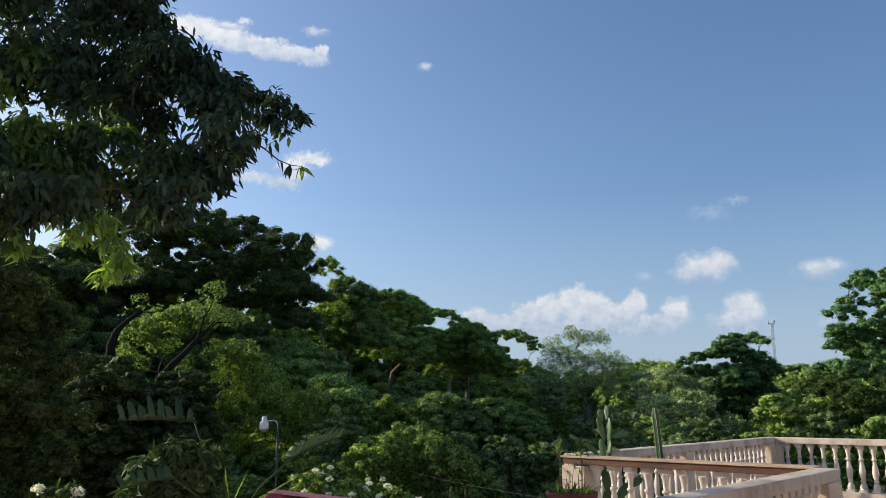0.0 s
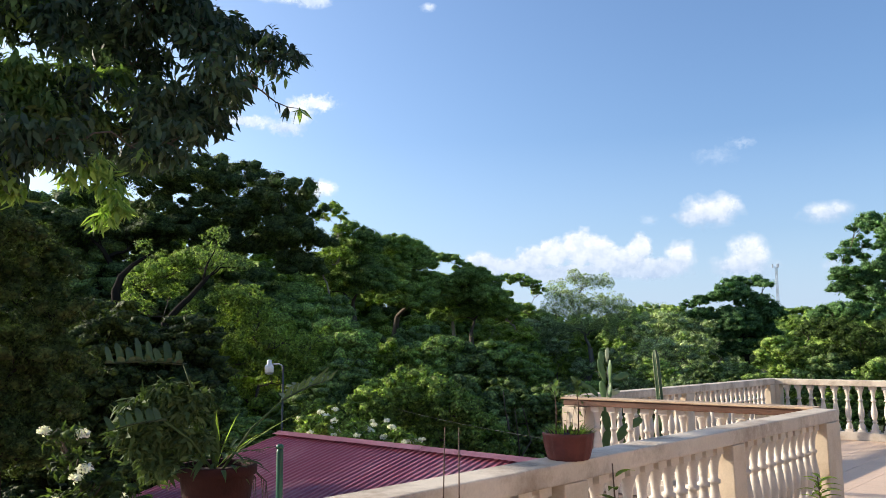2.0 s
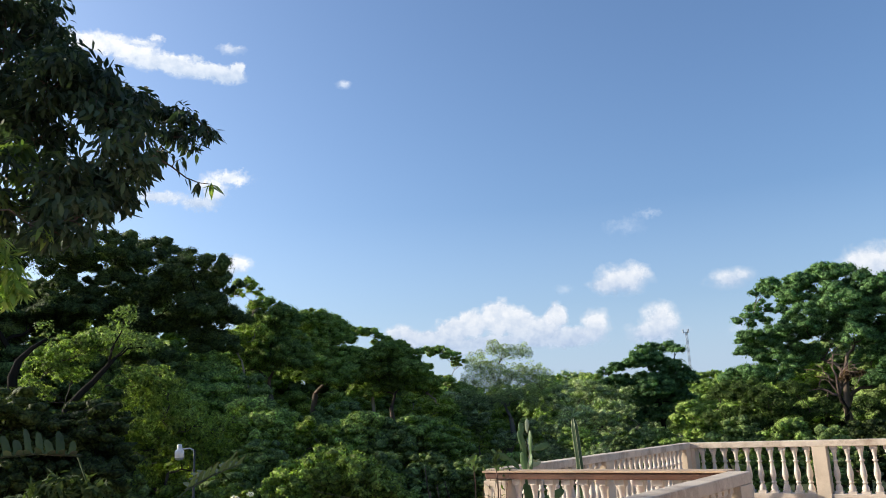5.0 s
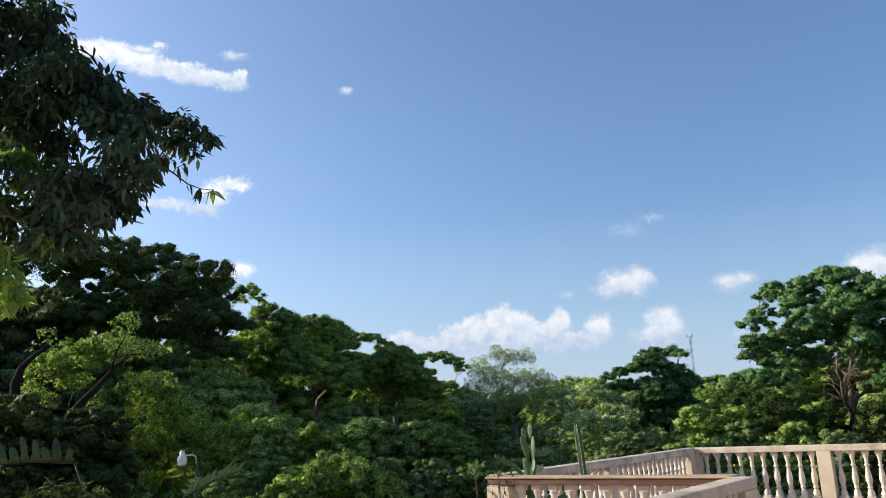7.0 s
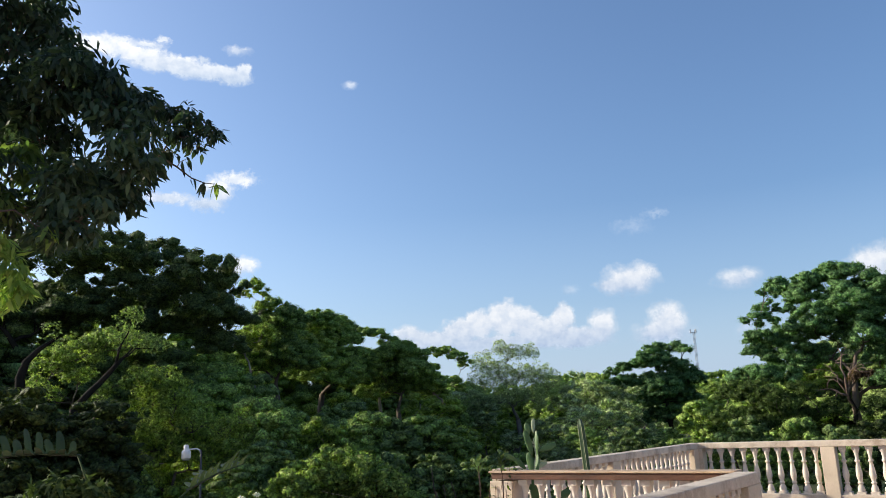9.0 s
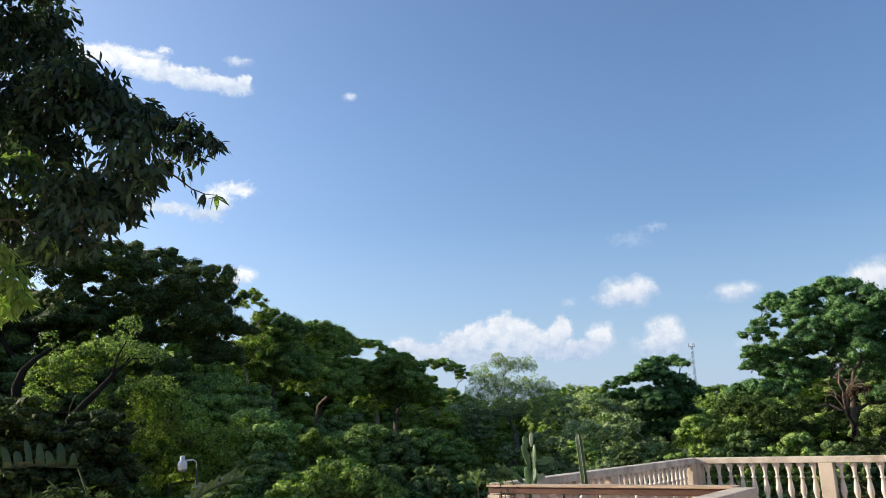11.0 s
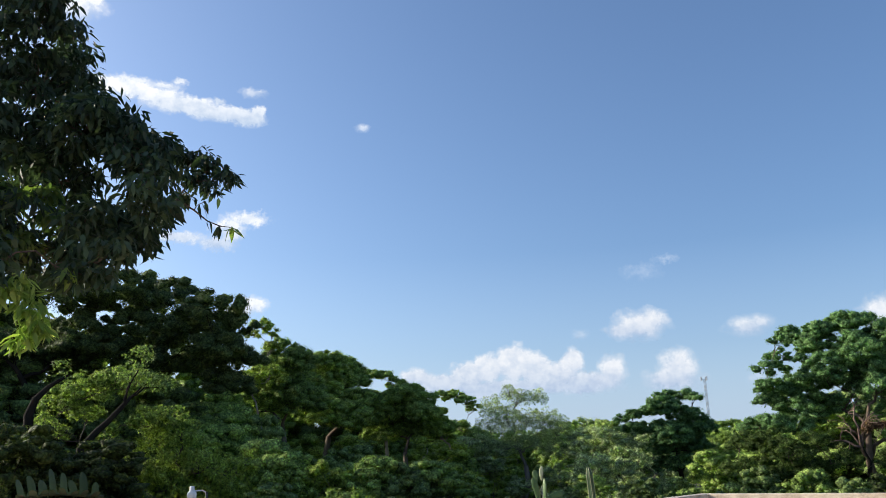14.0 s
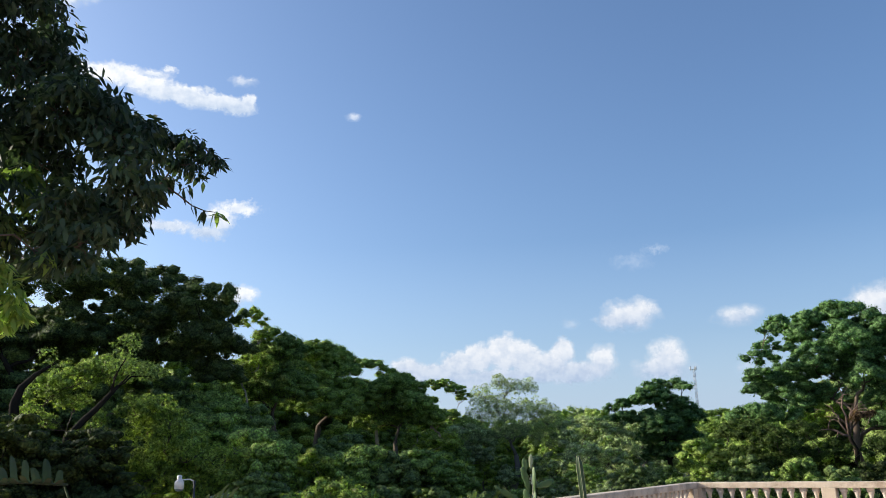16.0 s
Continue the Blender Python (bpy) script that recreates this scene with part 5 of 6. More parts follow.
def leaning_tree():
    """A dark tree that leans over the lit bushes, forking under the broad crown."""
    rng = np.random.default_rng(90)
    d = 22.5
    foot = ground_at(-28.2, d)
    root = thing("tree", foot, "dark leaning tree forking above the sunlit bushes", "tree", WOOD)
    lean = [Vector((0, 0, -0.3)), Vector((0, 0, 0.6))] + [lifted(h, r, d) - foot for h, r in ((-28.5, 1.9), (-29.4, 3.0), (-30.0, 3.6), (-30.9, 4.7), (-31.3, 5.2))]
    part("trunk", tube(bmesh.new(), lean, [0.13, 0.12, 0.10, 0.085, 0.075, 0.06, 0.045], 9), DARK_BARK, root, smooth=True)
    tips = []
    for way in (((-31.3, 5.2), (-32.2, 5.9)), ((-31.0, 4.9), (-31.5, 6.9)), ((-30.9, 4.7), (-31.0, 5.9)), ((-31.3, 5.2), (-32.6, 5.6))):
        bm = bmesh.new()
        a, b = (lifted(h, r, d) - foot for h, r in way)
        b = a + (b - a) * 1.5
        run = limb(bm, a, b, 0.026, 0.010, rng, 0.03, 6, 5)
        tips += [run[-1], run[-2]]
        part("limb", bm, DARK_BARK, root, smooth=True)
    arch = [lifted(h, r, d) - foot for h, r in ((-25.6, -0.1), (-25.3, 4.0), (-25.6, 5.0), (-26.3, 5.8), (-27.4, 6.6))]
    bm = tube(bmesh.new(), [Vector((arch[0].x, arch[0].y, -0.3))] + arch, [0.17, 0.15, 0.12, 0.09, 0.06, 0.025], 8)
    part("second_trunk", bm, DARK_BARK, root, "arching dark second trunk", smooth=True)
    tufted_crown("crown", LEAF_DARK, [(tuple(p), 0.35) for p in tips + arch[-1:]], rng, root, 0.2, 0.6, (0.07, 0.045), 0.8, gap=0.3, solid=0.0)


leaning_tree()


def saplings():
    """Slim bare stems at the dark edge of the wood."""
    rng = np.random.default_rng(77)
    for h, top, d in ((-51.9, -3.0, 19.8), (-52.5, -4.6, 20.2), (-53.0, -4.2, 20.4), (-53.4, -4.0, 20.0), (-50.6, -4.4, 20.2)):
        foot = ground_at(h, d)
        stem = thing("sapling", foot, "slim brown bare sapling at the wood's edge", "sapling", "bare saplings")
        up = EYE + d * math.tan(radians(top)) - foot.z
        bm = bmesh.new()
        limb(bm, (0, 0, -0.2), (0.12 * rng.normal(), 0.12 * rng.normal(), up), 0.026, 0.010, rng, 0.03, 6, 6)
        part("stem", bm, BARK, stem, smooth=True)


saplings()


# ---- lamp, mast, cable, pole ----
def yard_lamp():
    d = 18.0
    foot = ground_at(-36.5, d)
    top = lifted(-36.4, -1.05, d)
    lamp = thing("yard_lamp", foot, "white enamel yard lamp on a dark steel pole", "lamp")
    h = top.z - foot.z
    out = (lifted(-35.45, -1.0, d) - top)
    out.z = 0
    bm = bmesh.new()
    tube(bm, [(0, 0, -0.3), (0, 0, h * 0.5), (0, 0, h)], [0.026, 0.024, 0.022], 8)
    part("pole", bm, DARK_METAL, lamp, smooth=True)
    bm = bmesh.new()
    tube(bm, [(0, 0, h - 0.12), out * 0.08 + Vector((0, 0, h + 0.0)), out * 0.3 + Vector((0, 0, h + 0.035)), out * 0.75 + Vector((0, 0, h + 0.03)), out + Vector((0, 0, h + 0.03))], [0.014] * 5, 8)
    part("arm", bm, WHITE_PAINT, lamp, "white bent tube arm", smooth=True)
    head = part("lamp_head", lathe(bmesh.new(), [(-0.15, 0.088), (-0.145, 0.098), (-0.01, 0.094), (0.01, 0.08), (0.03, 0.052), (0.09, 0.05), (0.12, 0.046), (0.13, 0.03)], 18, (out.x, out.y), h), WHITE_PAINT, lamp, "white enamel lamp head", smooth=True)
    part("lens", lathe(bmesh.new(), [(-0.20, 0.03), (-0.185, 0.075), (-0.158, 0.092)], 16, (out.x, out.y), h), GREY_METAL, head, smooth=True)


yard_lamp()


def radio_mast():
    d = 260.0
    foot = ground_at(-70.9, d)
    top = lifted(-70.85, 5.55, d).z - foot.z
    mast = thing("radio_mast", foot, "grey lattice radio mast rising above the woods", "mast")
    r = 0.42
    corners = [Vector((r * math.cos(a), r * math.sin(a), 0)) for a in (0.3, 2.394, 4.489)]
    for c in corners:
        bm = tube(bmesh.new(), [c - Vector((0, 0, 0.5)), c * 0.85 + Vector((0, 0, top * 0.97))], [0.09, 0.07], 6)
        part("leg", bm, MAST_STEEL, mast)
    bm = bmesh.new()
    n = 22
    for k in range(n):
        z0, z1 = top * 0.97 * k / n, top * 0.97 * (k + 1) / n
        for j in range(3):
            tube(bm, [corners[j] * 0.92 + Vector((0, 0, z0)), corners[(j + 1) % 3] * 0.92 + Vector((0, 0, z1))], [0.04, 0.04], 4)
    part("bracing", bm, MAST_STEEL, mast)
    for a in (0.0, 2.1, 4.2):
        p = Vector((1.0 * math.cos(a), 1.0 * math.sin(a), 0))
        bm = boxed(p.x - 0.2, p.x + 0.2, p.y - 0.15, p.y + 0.15, top - 1.2, top, 0.03)
        part("antenna", bm, MAST_STEEL, mast, "pale panel antenna")
        bm = tube(bmesh.new(), [(0, 0, top - 0.9), (p.x, p.y, top - 0.9)], [0.08, 0.08], 6)
        part("bracket", bm, MAST_STEEL, mast)


radio_mast()


def wire():
    a, b = lifted(-44.6, -4.2, 17.2), Vector((B_X + 0.1, C_Y + RAIL + 0.045, 0.47))
    pts = []
    for k in range(17):
        s = k / 16
        p = a.lerp(b, s)
        p.z -= 0.03 * 4 * s * (1 - s)
        pts.append(p - a)
    ob = mesh_ob("cable", tube(bmesh.new(), pts, [0.0022] * 17, 6), CABLE, smooth=True)
    ob.location = a
    tagged(ob, "thin grey cable slung across the garden", "cable")


wire()


def green_pole():
    d = 2.42 / math.cos(radians(36.4))
    p = polar(-36.4, d, 0)
    top = EYE + d * math.tan(radians(-6.75))
    pole = thing("pole", (p.x, p.y, GROUND_Z), "green painted metal pole beside the balustrade", "pole")
    h = top - GROUND_Z
    part("tube", lathe(bmesh.new(), [(-0.4, 0.0125), (h * 0.5, 0.0125), (h - 0.01, 0.0125), (h, 0.010)], 12), GREEN_PAINT, pole, smooth=True)
    part("cap", lathe(bmesh.new(), [(h, 0.0135), (h + 0.012, 0.0135), (h + 0.016, 0.006)], 12), GREEN_PAINT, pole, smooth=True)


green_pole()


# ---- pots on the rail ----
def clay_pot(parent, r_top, r_low, h, fluted=0, clay=CLAY):
    bm = bmesh.new()
    prof = [(0.0, r_low * 0.96), (0.006, r_low), (h * 0.45, (r_low + r_top) / 2 * 1.02), (h * 0.82, r_top * 0.97), (h * 0.83, r_top * (0.98 if fluted else 1.04)), (h * 0.97, r_top * (1.0 if fluted else 1.05)), (h, r_top * (0.99 if fluted else 1.03)), (h * 0.995, r_top * 0.93), (h * 0.84, r_top * 0.9)]
    sides = 40
    rings = []
    for z, r in prof:
        rings.append([bm.verts.new(((r + (0.0055 * math.cos(fluted * 2 * math.pi * k / sides) if fluted and z < h * 0.975 else 0)) * math.cos(2 * math.pi * k / sides), (r + (0.0055 * math.cos(fluted * 2 * math.pi * k / sides) if fluted and z < h * 0.975 else 0)) * math.sin(2 * math.pi * k / sides), z)) for k in range(sides)])
    for a, b in zip(rings, rings[1:]):
        for k in range(sides):
            bm.faces.new((a[k], a[(k + 1) % sides], b[(k + 1) % sides], b[k]))
    bm.faces.new(rings[0][::-1])
    part("pot", bm, clay, parent, "red clay pot" if clay is CLAY else "stained clay pot, leaf shade put into its dark colour", smooth=True)
    soil = bmesh.new()
    bmesh.ops.create_circle(soil, cap_ends=True, segments=28, radius=r_top * 0.915)
    bmesh.ops.translate(soil, vec=(0, 0, h * 0.88), verts=soil.verts[:])
    bmesh.ops.triangulate(soil, faces=soil.faces[:])
    bmesh.ops.subdivide_edges(soil, edges=soil.edges[:], cuts=2)
    lumpy(soil, 0.012, 30)
    part("soil", soil, SOIL, parent)


def blade(bm, base, direction, length, width, arch, seed=0, cup=0.25, tip_sharp=1.3):
    """A single pointed leaf along an arching midrib."""
    d = Vector(direction).normalized()
    flat = Vector((d.x, d.y, 0.0))
    flat = flat.normalized() if flat.length > 1e-4 else Vector((1, 0, 0))
    side = flat.cross(Vector((0, 0, 1))).normalized()
    n, rows = 7, []
    p, ang = Vector(base), math.asin(max(-1, min(1, d.z)))
    for k in range(n + 1):
        s = k / n
        w = width * (math.sin(math.pi * min(1, s ** 0.75 * 0.97 + 0.03)) ** (0.8)) * (1 - s ** 6) / 2
        up = Vector((-flat.x * math.sin(ang), -flat.y * math.sin(ang), math.cos(ang)))
        rows.append([bm.verts.new(p - side * w + up * w * cup), bm.verts.new(p), bm.verts.new(p + side * w + up * w * cup)])
        p = p + (flat * math.cos(ang) + Vector((0, 0, math.sin(ang)))) * (length / n)
        ang -= arch / n
    for a, b in zip(rows, rows[1:]):
        bm.faces.new((a[0], a[1], b[1], b[0]))
        bm.faces.new((a[1], a[2], b[2], b[1]))
    return bm


def lobed_leaf(bm, base, along, up, length, height, fingers, rng):
    """A big split leaf: round-tipped fingers stand off a midrib to both sides, cupped upward."""
    f, up = Vector(along).normalized(), Vector(up).normalized()
    side = f.cross(up).normalized()
    for k in range(fingers):
        s = (k + 0.5 + 0.3 * (rng.random() - 0.5)) / fingers
        root = Vector(base) + f * length * s + up * 0.04 * length * math.sin(math.pi * s)
        full = height * (0.30 + 0.70 * math.sin(math.pi * (0.10 + 0.80 * s)) ** 0.7)
        for way in (-1, 1):
            h = full * (0.6 + 0.55 * rng.random())
            w = length / fingers * (0.30 + 0.16 * rng.random())
            lean = 0.25 * s - 0.05 + 0.35 * (rng.random() - 0.5)
            d = (up * (0.9 if way > 0 else 0.25) + side * way * (0.35 if way > 0 else 1.0) + f * lean).normalized()
            curl = (0.25 + 0.3 * rng.random()) * h
            # the blade widens from its web at the midrib and narrows to a bent, blunt tip
            edges = []
            for u, wide in ((0.0, 1.5), (0.22, 0.95), (0.5, 0.95), (0.75, 0.85), (0.92, 0.6), (1.0, 0.3)):
                mid = root + d * h * u + side * way * curl * u * u + f * 0.08 * h * u * u
                edges.append((bm.verts.new(mid - f * w * wide), bm.verts.new(mid + side * way * 0.12 * w), bm.verts.new(mid + f * w * wide)))
            for (a0, m0, b0), (a1, m1, b1) in zip(edges, edges[1:]):
                bm.faces.new((a0, m0, m1, a1))
                bm.faces.new((m0, b0, b1, m1))
    tube(bm, [Vector(base) - f * 0.01, Vector(base) + f * length * 0.5 + up * 0.04 * length, Vector(base) + f * length], [0.004, 0.003, 0.0015], 5)
    return bm


def pot_big():
    place = Vector((1.40, A_Y + 0.11, TOP))
    rng = np.random.default_rng(5)
    pot = thing("potted_plant", place, "clay pot with a large split-leaved plant on the rail", "potted plant", "pots on the rail")
    clay_pot(pot, 0.116, 0.088, 0.18, clay=SHADED_CLAY)
    crownz = 0.17
    centre = Vector((0, 0, crownz))
    # big split leaves on long stalks: where the midrib starts and ends, height and number of its fingers
    for (h0, r0, d0), (h1, r1, d1), high, count in (((-29.8, -0.9, 2.62), (-24.9, -0.8, 2.6), 0.075, 8), ((-36.6, -3.4, 2.7), (-40.0, -2.0, 2.8), 0.06, 8), ((-28.6, -4.6, 2.5), (-25.2, -5.2, 2.45), 0.05, 6)):
        a, b = lifted(h0, r0, d0) - place, lifted(h1, r1, d1) - place
        bm = tube(bmesh.new(), [centre - Vector((0, 0, 0.03)), centre.lerp(a, 0.5) + Vector((0, 0, 0.012)), a], [0.0045, 0.0035, 0.003], 6)
        lf = part("stalk", bm, LEAF_POT, pot, smooth=True)
        part("leaf", lobed_leaf(bmesh.new(), a, b - a, (0, 0, 1), (b - a).length, high, count, rng), LEAF_SPLIT, lf)
    # strap leaves: where each tip ends
    for h, r, d, w, mat in ((-38.3, -4.0, 2.75, 0.010, LEAF_LIT), (-33.45, -3.8, 2.62, 0.026, LEAF_LIT), (-32.1, -4.0, 2.66, 0.016, LEAF_LIT), (-32.0, -4.2, 2.6, 0.02, LEAF_POT), (-30.4, -5.0, 2.8, 0.02, LEAF_POT), (-35.0, -5.6, 2.6, 0.02, LEAF_LIT)):
        tip = lifted(h, r, d) - place
        way = tip - centre
        part("leaf", blade(bmesh.new(), centre, (way.x, way.y, way.z + 0.12 * way.length), way.length * 1.03, w, 0.25), mat, pot)
    # ferny filling round the rim and to its side
    for k in range(60):
        h = rng.random() * 6.28
        r = 0.05 + 0.09 * rng.random()
        part("leaf", blade(bmesh.new(), (r * math.cos(h), r * math.sin(h), crownz - 0.01 + 0.06 * rng.random()), (math.cos(h), math.sin(h), 0.8 - rng.random()), 0.05 + 0.06 * rng.random(), 0.010 + 0.010 * rng.random(), 0.9), LEAF_POT, pot)
    spots = [tuple(lifted(h, r, 2.62) - place) for h, r in ((-27.0, -4.0), (-28.6, -3.0), (-28.2, -5.2), (-30.0, -4.4), (-29.6, -6.0), (-30.8, -6.2), (-30.6, -3.4), (-27.4, -6.6), (-26.6, -5.6), (-28.4, -7.6))]
    leaf_cloud("fern", LEAF_POT, spots, [0.06] * 10, 2600, 0.036, 0.011, rng, pot, 0.1, 0.1, 0.9, label="fine ferny fronds")
    # pale aerial roots over the rim
    for k in range(7):
        h = radians(-70 - 60 * rng.random())
        a = Vector((-math.sin(h), math.cos(h), 0))
        part("root", tube(bmesh.new(), [a * 0.11 + Vector((0, 0, 0.16)), a * 0.15 + Vector((0, 0, 0.12)), a * (0.14 + 0.02 * rng.random()) + Vector((0, 0, 0.03))], [0.002, 0.0018, 0.001], 5), DRY, pot)


def pot_small():
    place = Vector((3.31, A_Y + 0.068, TOP))
    rng = np.random.default_rng(6)
    pot = thing("potted_plant", place, "fluted red clay pot with grassy sprouts on the rail", "potted plant", "pots on the rail")
    clay_pot(pot, 0.122, 0.098, 0.128, 14)
    for k in range(70):
        h, r = rng.random() * 6.28, 0.11 * math.sqrt(rng.random())
        part("blade", blade(bmesh.new(), (r * math.cos(h), r * math.sin(h), 0.108), (math.cos(h), math.sin(h), 1.2 + rng.random()), 0.05 + 0.05 * rng.random(), 0.008, 0.8), LEAF_LIT, pot)
    for x, y, ln in ((-0.075, 0.02, 0.24), (0.045, -0.03, 0.24)):
        bm = tube(bmesh.new(), [(x, y, 0.10), (x + 0.006, y, 0.12 + ln * 0.5), (x - 0.006, y, 0.12 + ln)], [0.0035, 0.003, 0.002], 6)
        stem = part("stem", bm, DRY, pot, smooth=True)
        for k in range(9):
            h = 2.4 * k
            part("leaf", blade(bmesh.new(), (x, y, 0.12 + ln * (0.72 + 0.03 * k)), (math.cos(h), math.sin(h), 1.6), 0.055, 0.022, 0.5), LEAF_DARK, stem)


pot_big()
pot_small()


# ---- sprigs and canes by the balustrade ----
def canes():
    # two dry canes in a low trough at the foot of the balustrade
    for h, bot, top, lean in ((-47.9, 0.0, -5.5, 0.01), (-49.1, 0.0, -5.5, -0.006)):
        d = 1.95 / math.cos(radians(48))
        p = polar(h, d, 0.0)
        z = EYE + d * math.tan(radians(top))
        ob = mesh_ob("cane", tube(bmesh.new(), [(0, 0, 0.0), (lean, 0, z * 0.4), (lean * 0.3, 0.01, z * 0.75), (lean, 0.005, z)], [0.004, 0.0036, 0.003, 0.0018], 7), DRY, smooth=True)
        ob.location = p
        tagged(ob, "thin dry brown cane standing before the balustrade", "cane", "dry canes")


def sprig(p, height, label, seed, leaves):
    rng = np.random.default_rng(seed)
    plant = thing("plant", p, label, "plant", "plants at the balustrade's foot")
    clay_pot(plant, 0.12, 0.09, 0.2)
    bm = tube(bmesh.new(), [(0, 0, 0.16), (0.012, 0, height * 0.5), (-0.01, 0.01, height)], [0.008, 0.006, 0.003], 7)
    part("stem", bm, DRY, plant, smooth=True)
    for k in range(leaves):
        h = 2.4 * k + rng.random()
        z = height * (0.62 + 0.38 * k / leaves)
        part("leaf", blade(bmesh.new(), (0, 0, z), (math.cos(h), math.sin(h), 0.55), 0.12 + 0.05 * rng.random(), 0.04, 0.9), LEAF_LIT, plant)


canes()
sprig((3.32, 1.93, 0), 0.95, "slim green seedling in a clay pot by the balustrade", 8, 6)
sprig((5.98, 1.86, 0), 0.58, "leafy green plant in a clay pot by the balustrade", 9, 22)


# ---- cacti behind the wooden handrail ----
def column_cactus():
    cactus = thing("column_cactus", (8.16, 4.20, 0), "tall ribbed column cactus in a clay pot", "cactus", "cacti on the terrace")
    clay_pot(cactus, 0.15, 0.11, 0.24)
    bm = bmesh.new()
    n, sides, rings = 16, 40, []
    for k in range(n + 1):
        s = k / n
        z = 0.2 + 1.26 * s
        r = 0.036 * (1.05 - 0.06 * s) * (1 if s < 0.965 else math.sqrt(max(0.2, 1 - ((s - 0.965) / 0.035) ** 2)))
        cx, cy = 0.035 * (1 - s) + 0.02 * math.sin(3 * s), -0.05 * (1 - s)
        ring = []
        for j in range(sides):
            a = 2 * math.pi * j / sides
            rr = r * (0.80 + 0.24 * abs(math.cos(2.5 * a)))
            ring.append(bm.verts.new((cx + rr * math.cos(a), cy + rr * math.sin(a), z)))
        rings.append(ring)
    for a, b in zip(rings, rings[1:]):
        for j in range(sides):
            bm.faces.new((a[j], a[(j + 1) % sides], b[(j + 1) % sides], b[j]))
    bm.faces.new(rings[-1])
    part("stem", bm, CACTUS, cactus, smooth=True)
    for j in range(5):
        a = 2 * math.pi * j / 5
        pts = []
        for k in range(n + 1):
            s = k / n
            r = 0.0375 * (1.05 - 0.06 * s) * (1 if s < 0.965 else math.sqrt(max(0.2, 1 - ((s - 0.965) / 0.035) ** 2)))
            pts.append((0.035 * (1 - s) + 0.02 * math.sin(3 * s) + r * math.cos(a), -0.05 * (1 - s) + r * math.sin(a), 0.2 + 1.26 * s))
        part("rib", tube(bmesh.new(), pts, [0.0028] * (n + 1), 5), SPINE, cactus, "pale spiny rib")


def pad_mesh(length, width, thick, seed):
    bm = bmesh.new()
    bmesh.ops.create_uvsphere(bm, u_segments=14, v_segments=10, radius=1.0)
    for v in bm.verts:
        s = (v.co.z + 1) / 2
        w = width / 2 * (0.62 + 0.5 * s - 0.1 * s * s)
        v.co = Vector((v.co.x * w, v.co.y * thick / 2, s * length))
    return lumpy(bm, 0.006, 9, seed)


def prickly_pear():
    plant = thing("prickly_pear", (8.06, 4.79, 0), "prickly pear cactus with flat green pads in a clay pot", "cactus", "cacti on the terrace")
    clay_pot(plant, 0.17, 0.13, 0.28)
    right = Vector((0.656, -0.755, 0))
    ahead = Vector((0.755, 0.656, 0))
    # sideways, height, length, width, lean, turn, pale
    pads = [(0.0, 0.22, 0.34, 0.17, 4, 10, 0), (0.02, 0.52, 0.32, 0.15, -3, 20, 0), (0.035, 0.80, 0.30, 0.11, 6, 60, 0), (0.065, 1.05, 0.30, 0.085, 1, 55, 0), (0.035, 1.325, 0.165, 0.062, 3, 15, 1), (-0.02, 1.30, 0.15, 0.085, -6, 20, 0),
            (0.01, 1.08, 0.29, 0.095, -14, 15, 0), (0.0, 0.86, 0.26, 0.11, -8, 30, 0), (0.085, 1.13, 0.21, 0.10, 74, 5, 0), (0.01, 0.94, 0.17, 0.065, 72, 0, 1), (-0.08, 0.93, 0.17, 0.085, -40, 20, 0), (-0.17, 1.03, 0.17, 0.085, -62, 10, 0), (-0.30, 1.08, 0.12, 0.05, -45, 15, 0), (-0.10, 0.92, 0.24, 0.06, -84, 60, 0), (-0.03, 0.70, 0.26, 0.11, -24, 20, 0),
            (0.10, 0.42, 0.26, 0.14, 38, 10, 0), (-0.10, 0.36, 0.26, 0.14, -40, 15, 0), (0.24, 0.58, 0.2, 0.12, 60, 10, 0)]
    for k, (sx, z, ln, wd, lean, turn, pale) in enumerate(pads):
        bm = pad_mesh(ln, wd * 0.9, 0.018, k)
        ob = part("pad", bm, PALE_PAD if pale else PEAR, plant, "pale new pad" if pale else "", smooth=True)
        frame_m = Matrix((right, -ahead, Vector((0, 0, 1)))).transposed().to_4x4()
        m = frame_m @ Matrix.Rotation(radians(lean), 4, "Y") @ Matrix.Rotation(radians(turn), 4, "Z")
        ob.matrix_basis = Matrix.Translation(right * sx + Vector((0, 0, z))) @ m
    bm = tube(bmesh.new(), [right * 0.01 + Vector((0, 0, 0.8)) - ahead * 0.02, right * 0.02 + Vector((0, 0, 0.98)) - ahead * 0.02, right * 0.045 + Vector((0, 0, 1.08)) - ahead * 0.02, right * 0.03 + Vector((0, 0, 1.27)) - ahead * 0.02], [0.008, 0.007, 0.007, 0.006], 6)
    part("edge", bm, SPINE, plant, "pale spiny edge", smooth=True)


column_cactus()
prickly_pear()


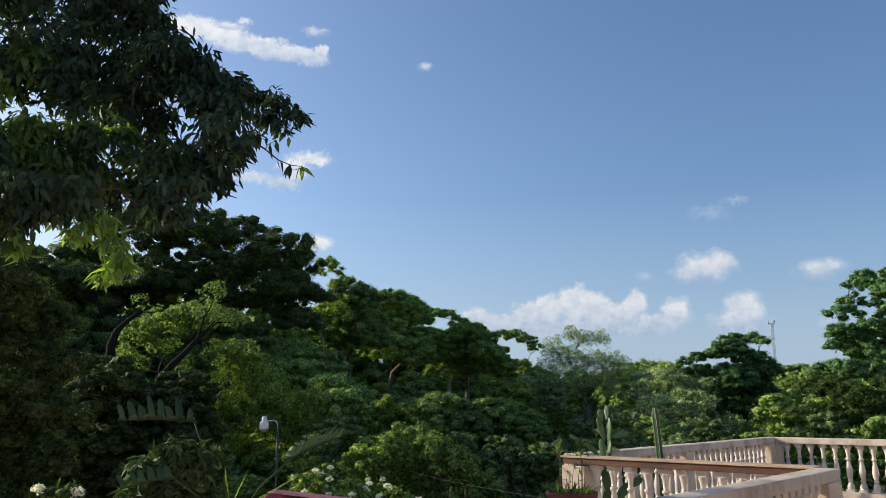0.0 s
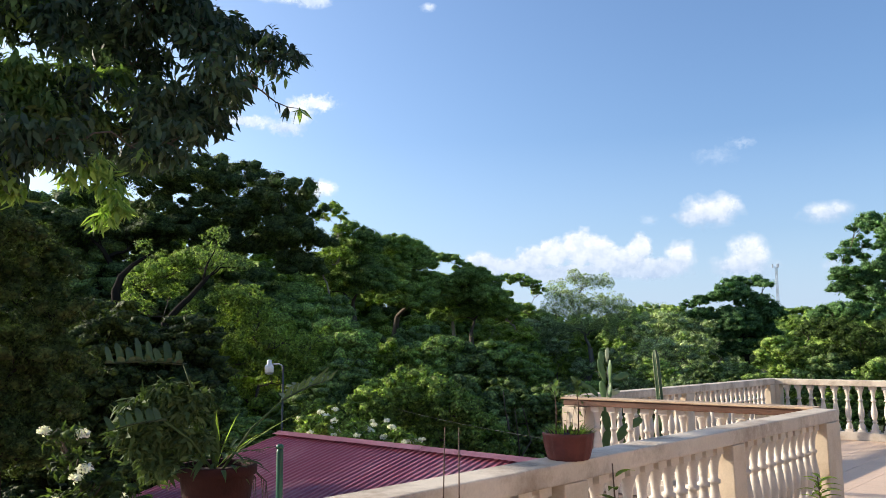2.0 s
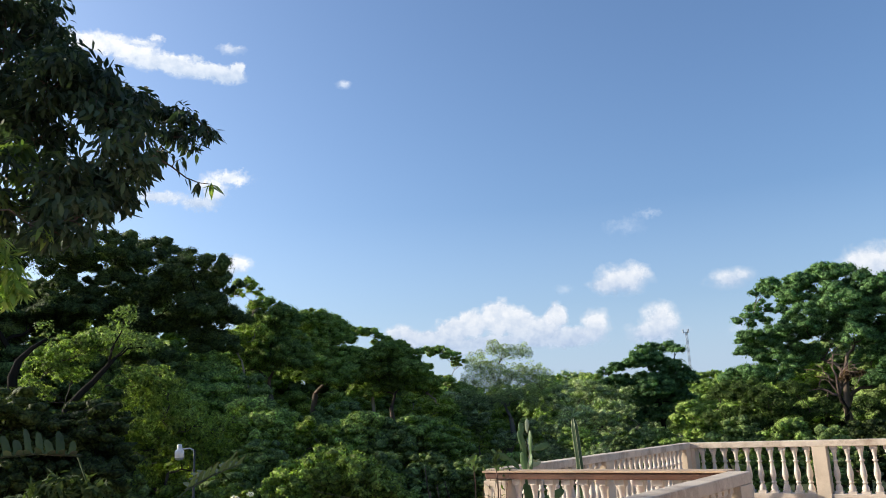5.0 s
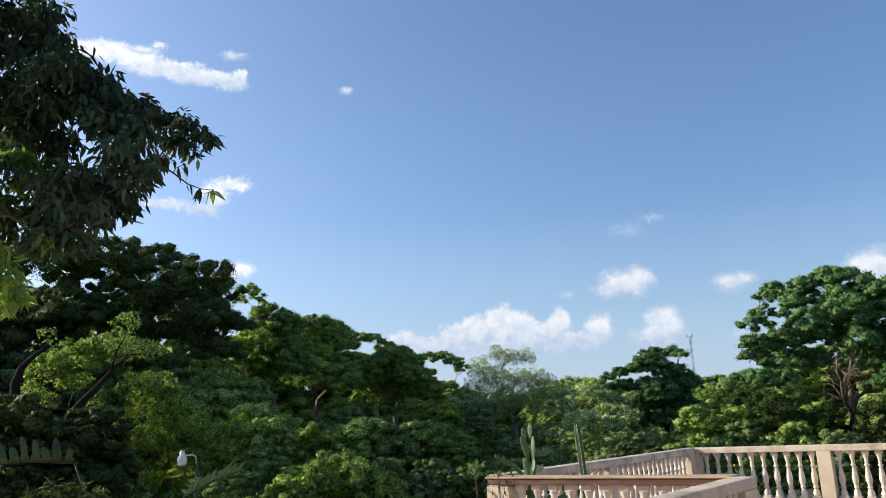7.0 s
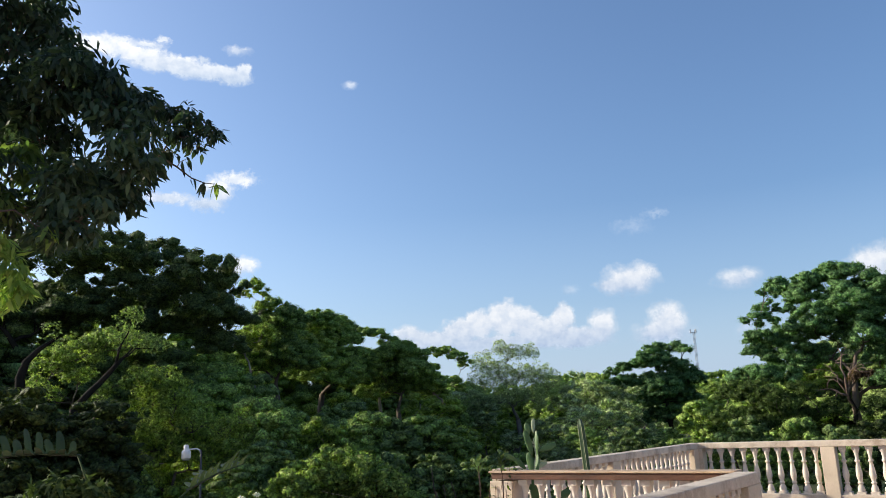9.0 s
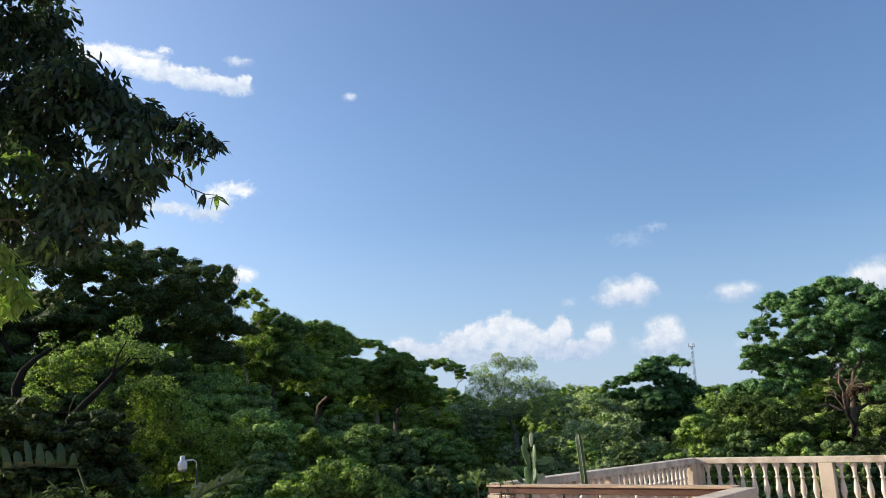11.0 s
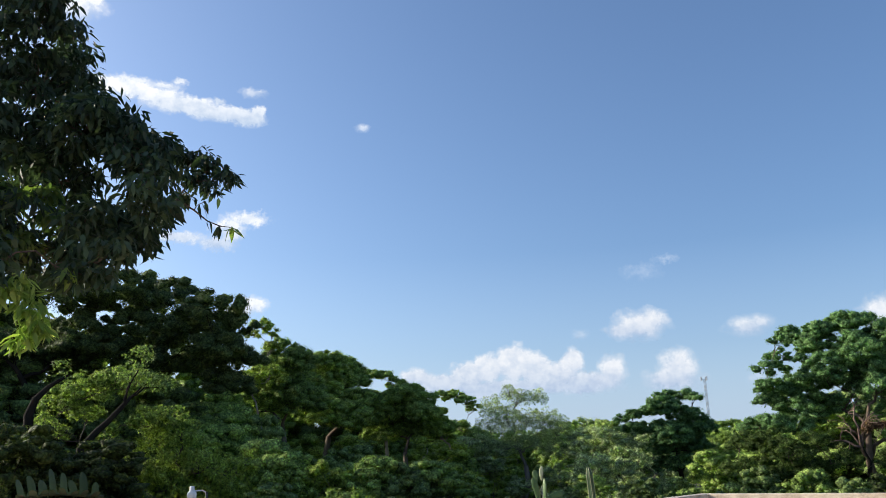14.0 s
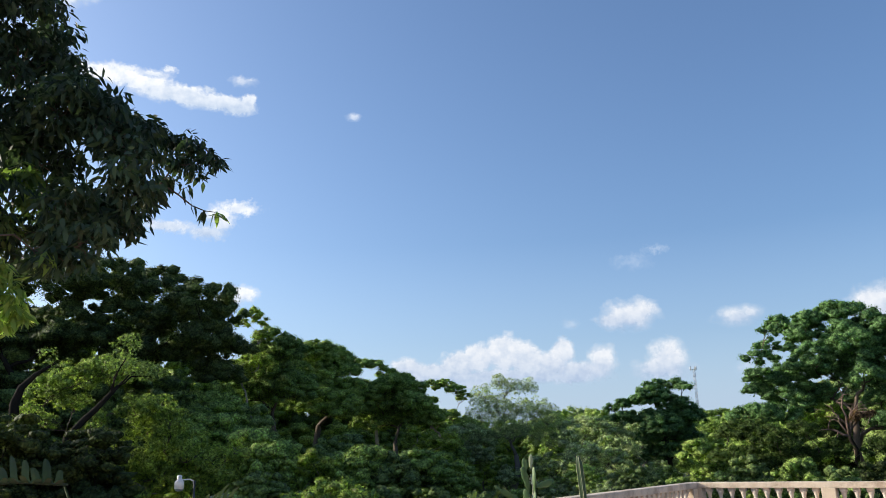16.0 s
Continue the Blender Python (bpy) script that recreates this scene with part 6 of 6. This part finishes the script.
def rail_vine():
    """A thin climber over the end of the wooden handrail."""
    rng = np.random.default_rng(12)
    vine = thing("vine", (B_X + 0.02, C_Y - 0.16, 0.3), "thin green climbing vine hanging over the handrail's end", "plant")
    for k in range(5):
        x, y = -0.05 + 0.01 * k, -0.16 + 0.08 * k
        way = [Vector((x, y, -0.17)), Vector((x - 0.02, y + 0.02, 0.15)), Vector((x - 0.015, y, 0.45)), Vector((x + 0.03, y - 0.02, 0.665)), Vector((x + 0.10, y + 0.02, 0.67 + 0.03 * rng.random()))]
        stem = part("stem", tube(bmesh.new(), way, [0.004, 0.0035, 0.003, 0.0025, 0.0015], 5), DRY, vine, smooth=True)
        for q in range(11):
            s = 0.9 + 3.1 * rng.random()
            p = way[int(s)].lerp(way[min(4, int(s) + 1)], s % 1)
            h = rng.random() * 6.28
            part("leaf", blade(bmesh.new(), p, (math.cos(h) - 0.5, math.sin(h), 0.5 * rng.normal()), 0.05 + 0.03 * rng.random(), 0.022, 0.9), LEAF_LIT if q % 3 else LEAF_POT, stem)


rail_vine()


# ---- shrubs ----
def shrub(label, heading, distance, spots, mat, seed, leaf, group="garden shrubs", flowers=0, flat=0.8, depth=0.5, tuft=0.16, thick=0.9):
    root = tree(label, ground_at(heading, distance), crown(distance, spots, depth, seed), mat, seed, BARK, 0.07, tuft=tuft, cover=1.0, leaf=leaf, thick=thick, flat=flat, jitter=0.65, gap=0.08, twigs=3, quad=True, name="shrub", category="shrub", group=group)
    if flowers:
        rng = np.random.default_rng(seed + 1)
        base = root.location
        for _ in range(flowers):
            c, r = crown(distance, spots, depth, seed)[int(rng.integers(len(spots)))]
            d = Vector((rng.normal(), rng.normal(), abs(rng.normal()) * 0.9)).normalized()
            # blossom clusters sit towards the terrace
            if d.dot(Vector((c.x, c.y, 0)).normalized()) > 0.2:
                d = Vector((-d.x, -d.y, d.z))
            p = c + d * r * 1.22 - base
            leaf_cloud("blossom", PETAL, [tuple(p)], [0.042 + 0.028 * rng.random()], 110, 0.030, 0.024, rng, root, 0, 0.6, 0.7, label="white blossom cluster")["kind"] = "thing"
    return root


shrub("bright green rounded shrub beyond the roof", -45.6, 18.5, [(-45.5, -2.6, 0.5), (-44.0, -3.2, 0.5), (-47.3, -3.3, 0.55), (-42.5, -4.0, 0.45), (-48.8, -4.3, 0.5), (-45.8, -4.5, 0.8), (-43.5, -5.4, 0.7), (-48.0, -5.8, 0.7), (-50.2, -5.6, 0.45), (-51.2, -7.0, 0.5)], LEAF_LIME, 80, (0.085, 0.045))
shrub("flowering shrub with white blossom clusters behind the roof", -41.5, 16.6, [(-40.2, -5.5, 0.35), (-41.8, -5.9, 0.35), (-43.4, -6.3, 0.35), (-44.8, -6.6, 0.32), (-38.8, -5.6, 0.35), (-41.5, -7.4, 0.6), (-45.8, -7.0, 0.2)], LEAF_LIME, 82, (0.11, 0.045), flowers=38)
shrub("flowering shrub with white blossom clusters", -23.8, 8.4, [(-22.6, -5.6, 0.16), (-23.4, -7.4, 0.22), (-24.6, -9.4, 0.26), (-26.2, -9.6, 0.2), (-22.6, -10.5, 0.3), (-25.5, -12.0, 0.35)], LEAF_SHADE, 84, (0.09, 0.03), flowers=9, depth=0.15, tuft=0.1)


# ---- floor tiles ----
def tiles():
    size, gap = 0.40, 0.004
    bm = bmesh.new()
    box(bm, gap / 2, size - gap / 2, gap / 2, size - gap / 2, -0.011, 0.0, 0.002)
    me = bpy.data.meshes.new("tile")
    bm.to_mesh(me)
    bm.free()
    me.materials.append(TILE)
    count = 0
    rest = bmesh.new()
    x = B_X + 0.2
    while x < D_X - 0.3:
        y = C_Y - size
        while y > -1.6:
            if count < 300:
                ob = new("tile", me)
                ob.parent = floor
                ob.location = (x, y, 0)
                count += 1
            y -= size
        x += size
    xs = [(WEST, B_X + 0.2, SOUTH, A_Y)]
    for x0, x1, y0, y1 in xs + [(B_X + 0.2, D_X, SOUTH, -1.6)]:
        i = 0
        while x0 + (i + 1) * size <= x1 + 0.01:
            j = 1
            while y1 - j * size >= y0:
                a, b = x0 + i * size, y1 - j * size
                vs = [rest.verts.new(p) for p in ((a + gap / 2, b + gap / 2, 0), (a + size - gap / 2, b + gap / 2, 0), (a + size - gap / 2, b + size - gap / 2, 0), (a + gap / 2, b + size - gap / 2, 0))]
                rest.faces.new(vs)
                j += 1
            i += 1
    r = bmesh.ops.extrude_face_region(rest, geom=rest.faces[:])
    bmesh.ops.translate(rest, vec=(0, 0, -0.011), verts=[v for v in r["geom"] if isinstance(v, bmesh.types.BMVert)])
    bmesh.ops.recalc_face_normals(rest, faces=rest.faces[:])
    tagged(part("tiles", rest, TILE, floor), kind="stuff")


tiles()
